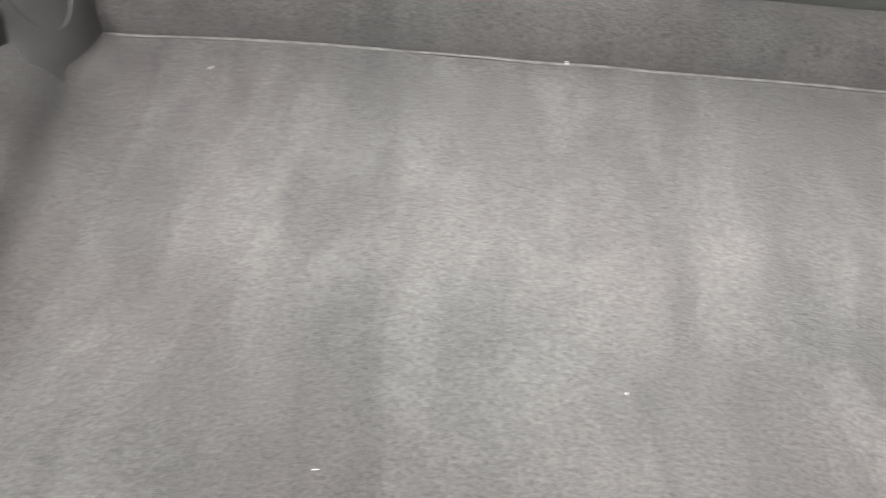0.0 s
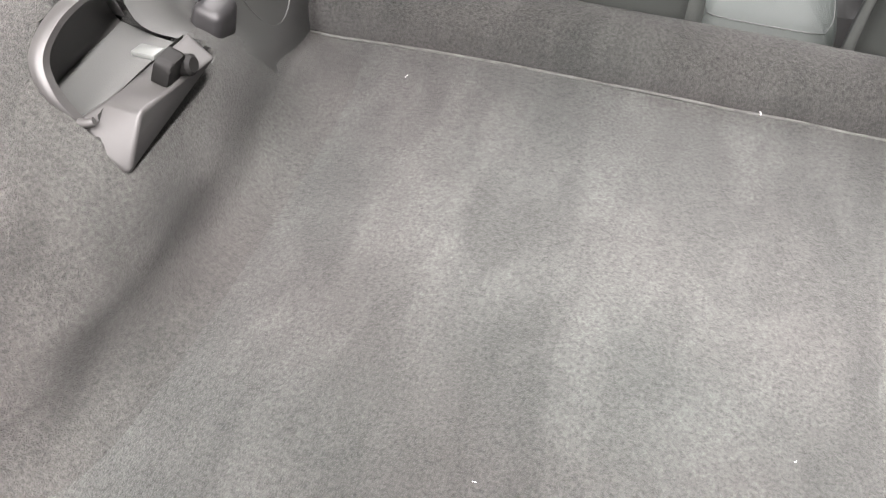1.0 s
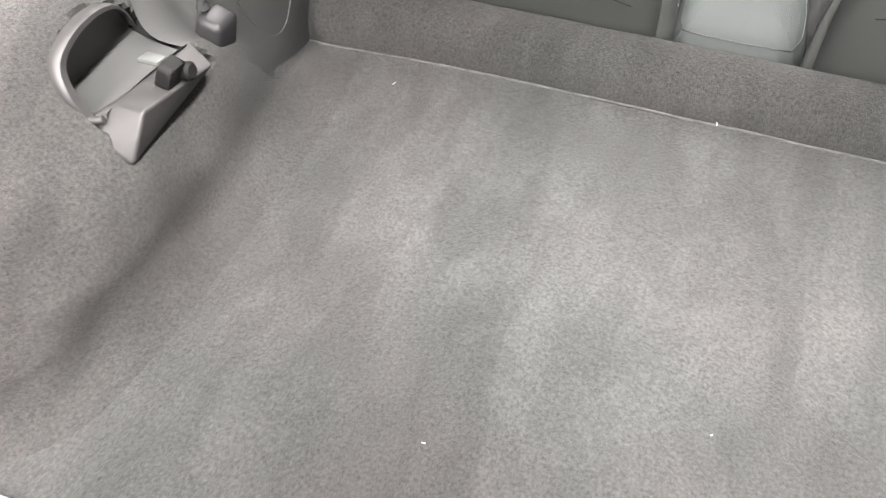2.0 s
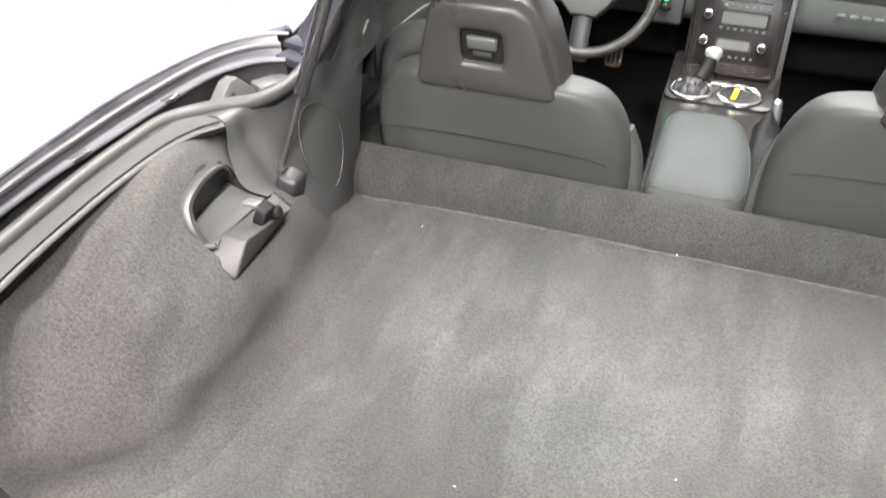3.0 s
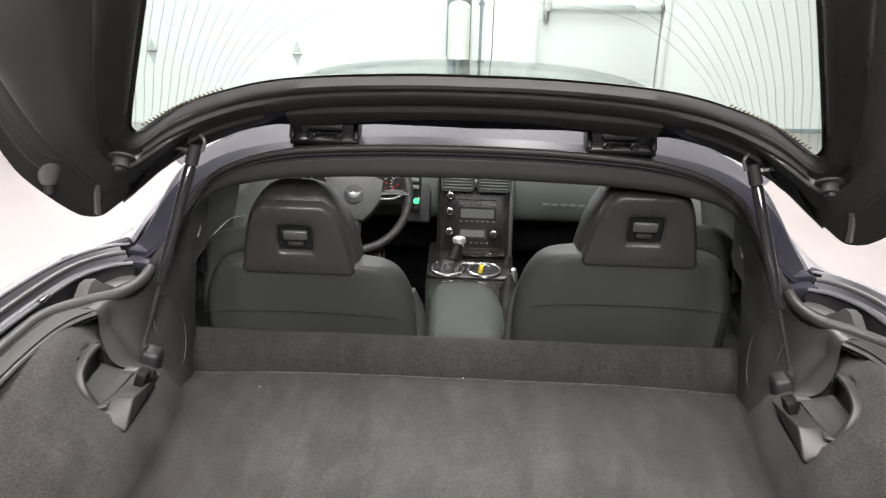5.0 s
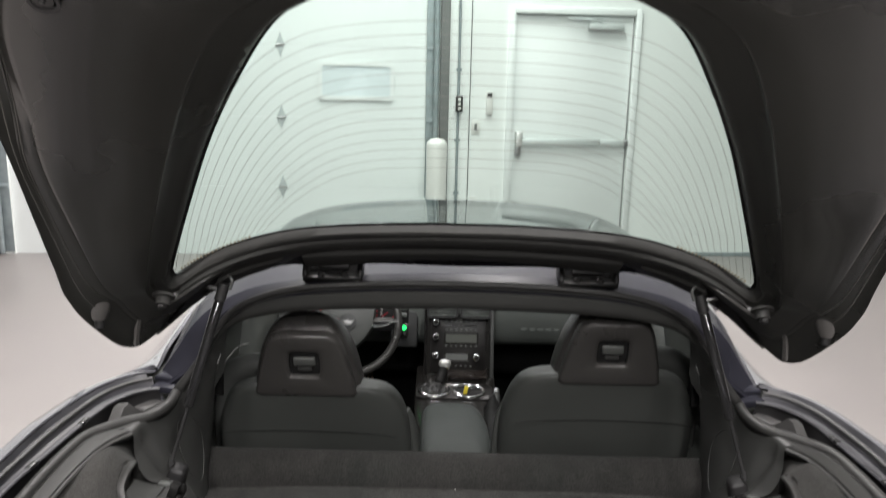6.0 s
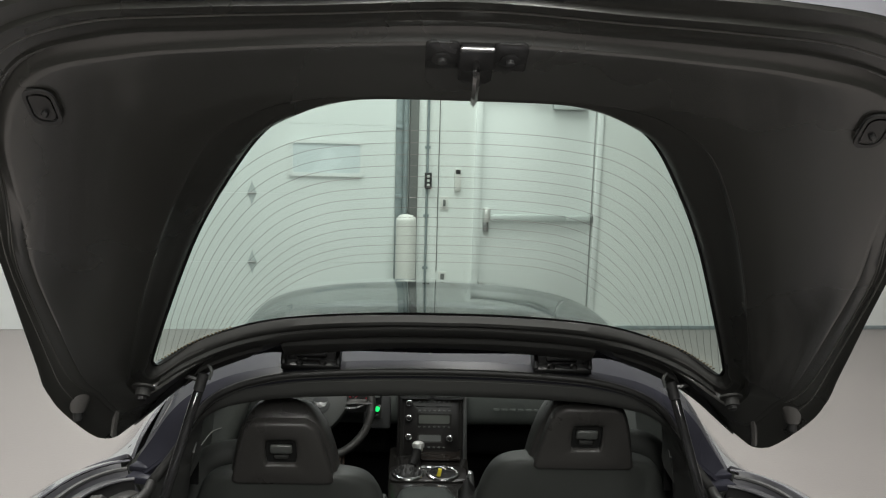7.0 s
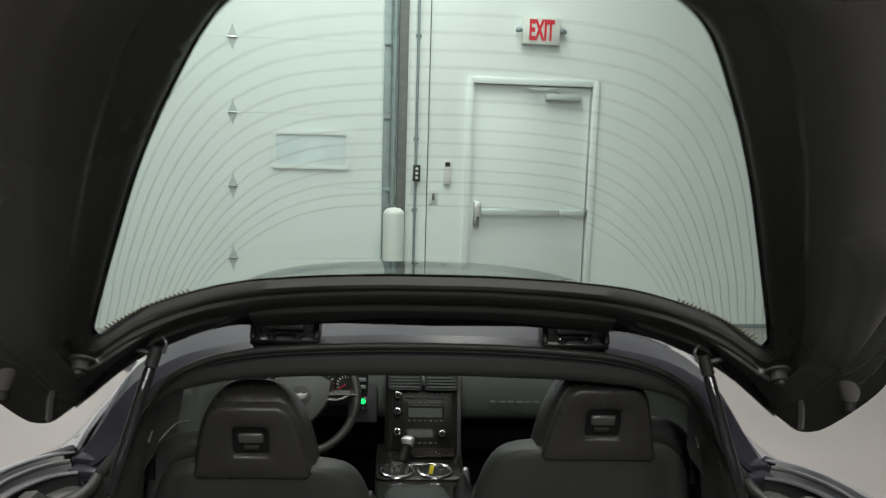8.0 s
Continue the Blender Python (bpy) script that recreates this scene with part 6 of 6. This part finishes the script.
    part("front_cover", slab(rounded(0.14, 0.07, 0.006), 0.006, axes((0.055, 1.04, 0.588), (1, 0, 0), (0, 1, 0.15)), 0.002), PIANOGLOSS, con)
    part("yellow_tag", box((0.013, 0.010, 0.030), Matrix.Translation((0.046, 0.865, 0.598)) @ Matrix.Rotation(radians(12), 4, "Y"), 0.002), YELLOW, con, "small yellow tag in the cup holder")
    # parking brake
    part("brake_lever", tube(spline([(0.116, 0.42, 0.575), (0.132, 0.56, 0.606), (0.140, 0.70, 0.628), (0.142, 0.765, 0.634)], 4), [0.012] * 9 + [0.0125, 0.0125, 0.013, 0.0100], 10), TRIM, con, "grey parking brake lever")
    part("release_button", tube([(0.1415, 0.752, 0.6325), (0.1425, 0.773, 0.635)], 0.0128, 12), CHROME, con, "bright brake release button")
    fold = [[(0.122 + (0.040 - 0.0022 * k + 0.007 * math.sin(4 * a + 1.7 * k)) * math.cos(a), 0.36 + 0.030 * k + 0.02 * math.sin(a), 0.606 + 0.006 * k + (0.030 + 0.006 * math.sin(3 * a + 1.3 * k)) * math.sin(a)) for a in np.linspace(0, 2 * math.pi, 25)[:-1]] for k in range(9)]
    part("brake_boot", capped(fold), BOOT, con, "crumpled dark leather brake boot")


def build_cabin_sides():
    for s in (-1, 1):
        rows = [[(0.735, y, 0.935 - 0.01 * k) for k, y in enumerate((0.10, 0.45, 0.85, 1.25))], [(0.70, 0.10, 0.86), (0.70, 0.45, 0.86), (0.70, 0.85, 0.86), (0.70, 1.25, 0.86)], [(0.655, 0.15, 0.76), (0.64, 0.45, 0.75), (0.63, 0.85, 0.74), (0.66, 1.25, 0.74)], [(0.70, 0.15, 0.68), (0.70, 0.45, 0.67), (0.70, 0.85, 0.66), (0.70, 1.25, 0.66)], [(0.71, 0.15, 0.30), (0.71, 0.45, 0.30), (0.71, 0.85, 0.30), (0.71, 1.25, 0.30)]]
        panel = part("door_panel", net(sided(refine(rows, 5, 4), s), 0.008 * s), QUARTER, car, "grey moulded inner door panel")
        part("grab_trim", tube(spline(sided([(0.665, 0.22, 0.845), (0.672, 0.40, 0.875), (0.675, 0.65, 0.885), (0.68, 0.95, 0.88)], s), 5), 0.0028, 8), PALESTRIP, panel, "pale trim line")
        trim = [[(0.585, 0.095, 1.085), (0.625, 0.30, 1.075), (0.650, 0.55, 1.045), (0.672, 0.80, 0.99)], [(0.612, 0.095, 1.0), (0.645, 0.30, 0.985), (0.660, 0.55, 0.965), (0.676, 0.80, 0.945)], [(0.622, 0.095, 0.91), (0.640, 0.30, 0.895), (0.650, 0.55, 0.88), (0.676, 0.80, 0.90)], [(0.622, 0.095, 0.80), (0.635, 0.30, 0.79), (0.645, 0.55, 0.80), (0.690, 0.80, 0.84)]]
        cover = part("quarter_trim", net(sided(refine(trim, 4, 4), s), 0.006 * s), QUARTER, car, "smooth grey-green inner quarter trim")
        part("piping", tube(spline(sided([(0.618, 0.26, 0.892), (0.624, 0.38, 0.882), (0.632, 0.52, 0.862), (0.650, 0.72, 0.80)], s), 5), 0.0013, 8), PALESTRIP, cover, "pale piping line")
        part("pillar_cover", net(sided([spline([(0.560, 0.075, 0.90), (0.556, 0.075, 1.0), (0.545, 0.075, 1.075)], 4), spline([(0.66, 0.09, 0.90), (0.64, 0.09, 1.0), (0.61, 0.09, 1.08)], 4)], s), 0.006), FOOTWELL, car)
    part("cabin_floor", box((1.40, 1.80, 0.03), Matrix.Translation((0, 1.0, 0.265)), 0.005), FOOTWELL, car, "black cabin floor carpet")
    part("bulkhead", box((1.30, 0.02, 0.45), Matrix.Translation((0, 0.108, 0.48)), 0.004), BLACK, car)
    for x in (-0.59, -0.470, -0.355):
        pedal = part("pedal", slab(rounded(0.055, 0.070, 0.010), 0.010, axes((x, 1.55, 0.352), (1, 0, 0), (0, 0.45, 0.9)), 0.003), PEDAL, car, "drilled metal pedal, warm light painted into its colour")
        for k in (-1, 0, 1):
            part("slot", box((0.010, 0.042, 0.012), axes((x + 0.016 * k, 1.543, 0.352), (1, 0, 0), (0, 0.45, 0.9)), 0.003), FRIT, pedal)
        part("arm", tube([(x, 1.60, 0.45), (x, 1.75, 0.62)], 0.009, 8), BLACK, pedal)


build_seat(-1, 0.0, 0.0)
build_seat(1, 0.0, 0.046)
build_dash()
build_wheel()
build_console()
build_cabin_sides()


# ---- small things lying on the carpet ----
def build_lint():
    spots = [(0.001, 0.002, 0.7070), (-0.425, -0.052, 0.6970), (-0.19, -0.55, 0.7010), (0.06, -0.45, 0.7030), (-0.690, -0.651, 0.930), (-0.684, -0.609, 0.916), (-0.676, -0.569, 0.906)]
    for k, (x, y, z) in enumerate(spots):
        lint = thing("lint", "tiny pale lint fibre lying on the grey carpet", "lint", "lint on the carpet")
        a = random.uniform(0, 6.28)
        n = 0.003 if k < 2 else 0.0022
        pts = [(x + n * (t - 0.5) * math.cos(a) * 1.6 + 0.001 * math.sin(5 * t + k), y + n * (t - 0.5) * math.sin(a) * 1.6 + 0.001 * math.cos(4 * t), z + 0.001) for t in np.linspace(0, 1, 6)]
        part("fibre", tube(pts, (0.0007 if k < 1 else 0.00035), 5), CARPET_EDGE if k > 3 else LINT, lint)


build_lint()
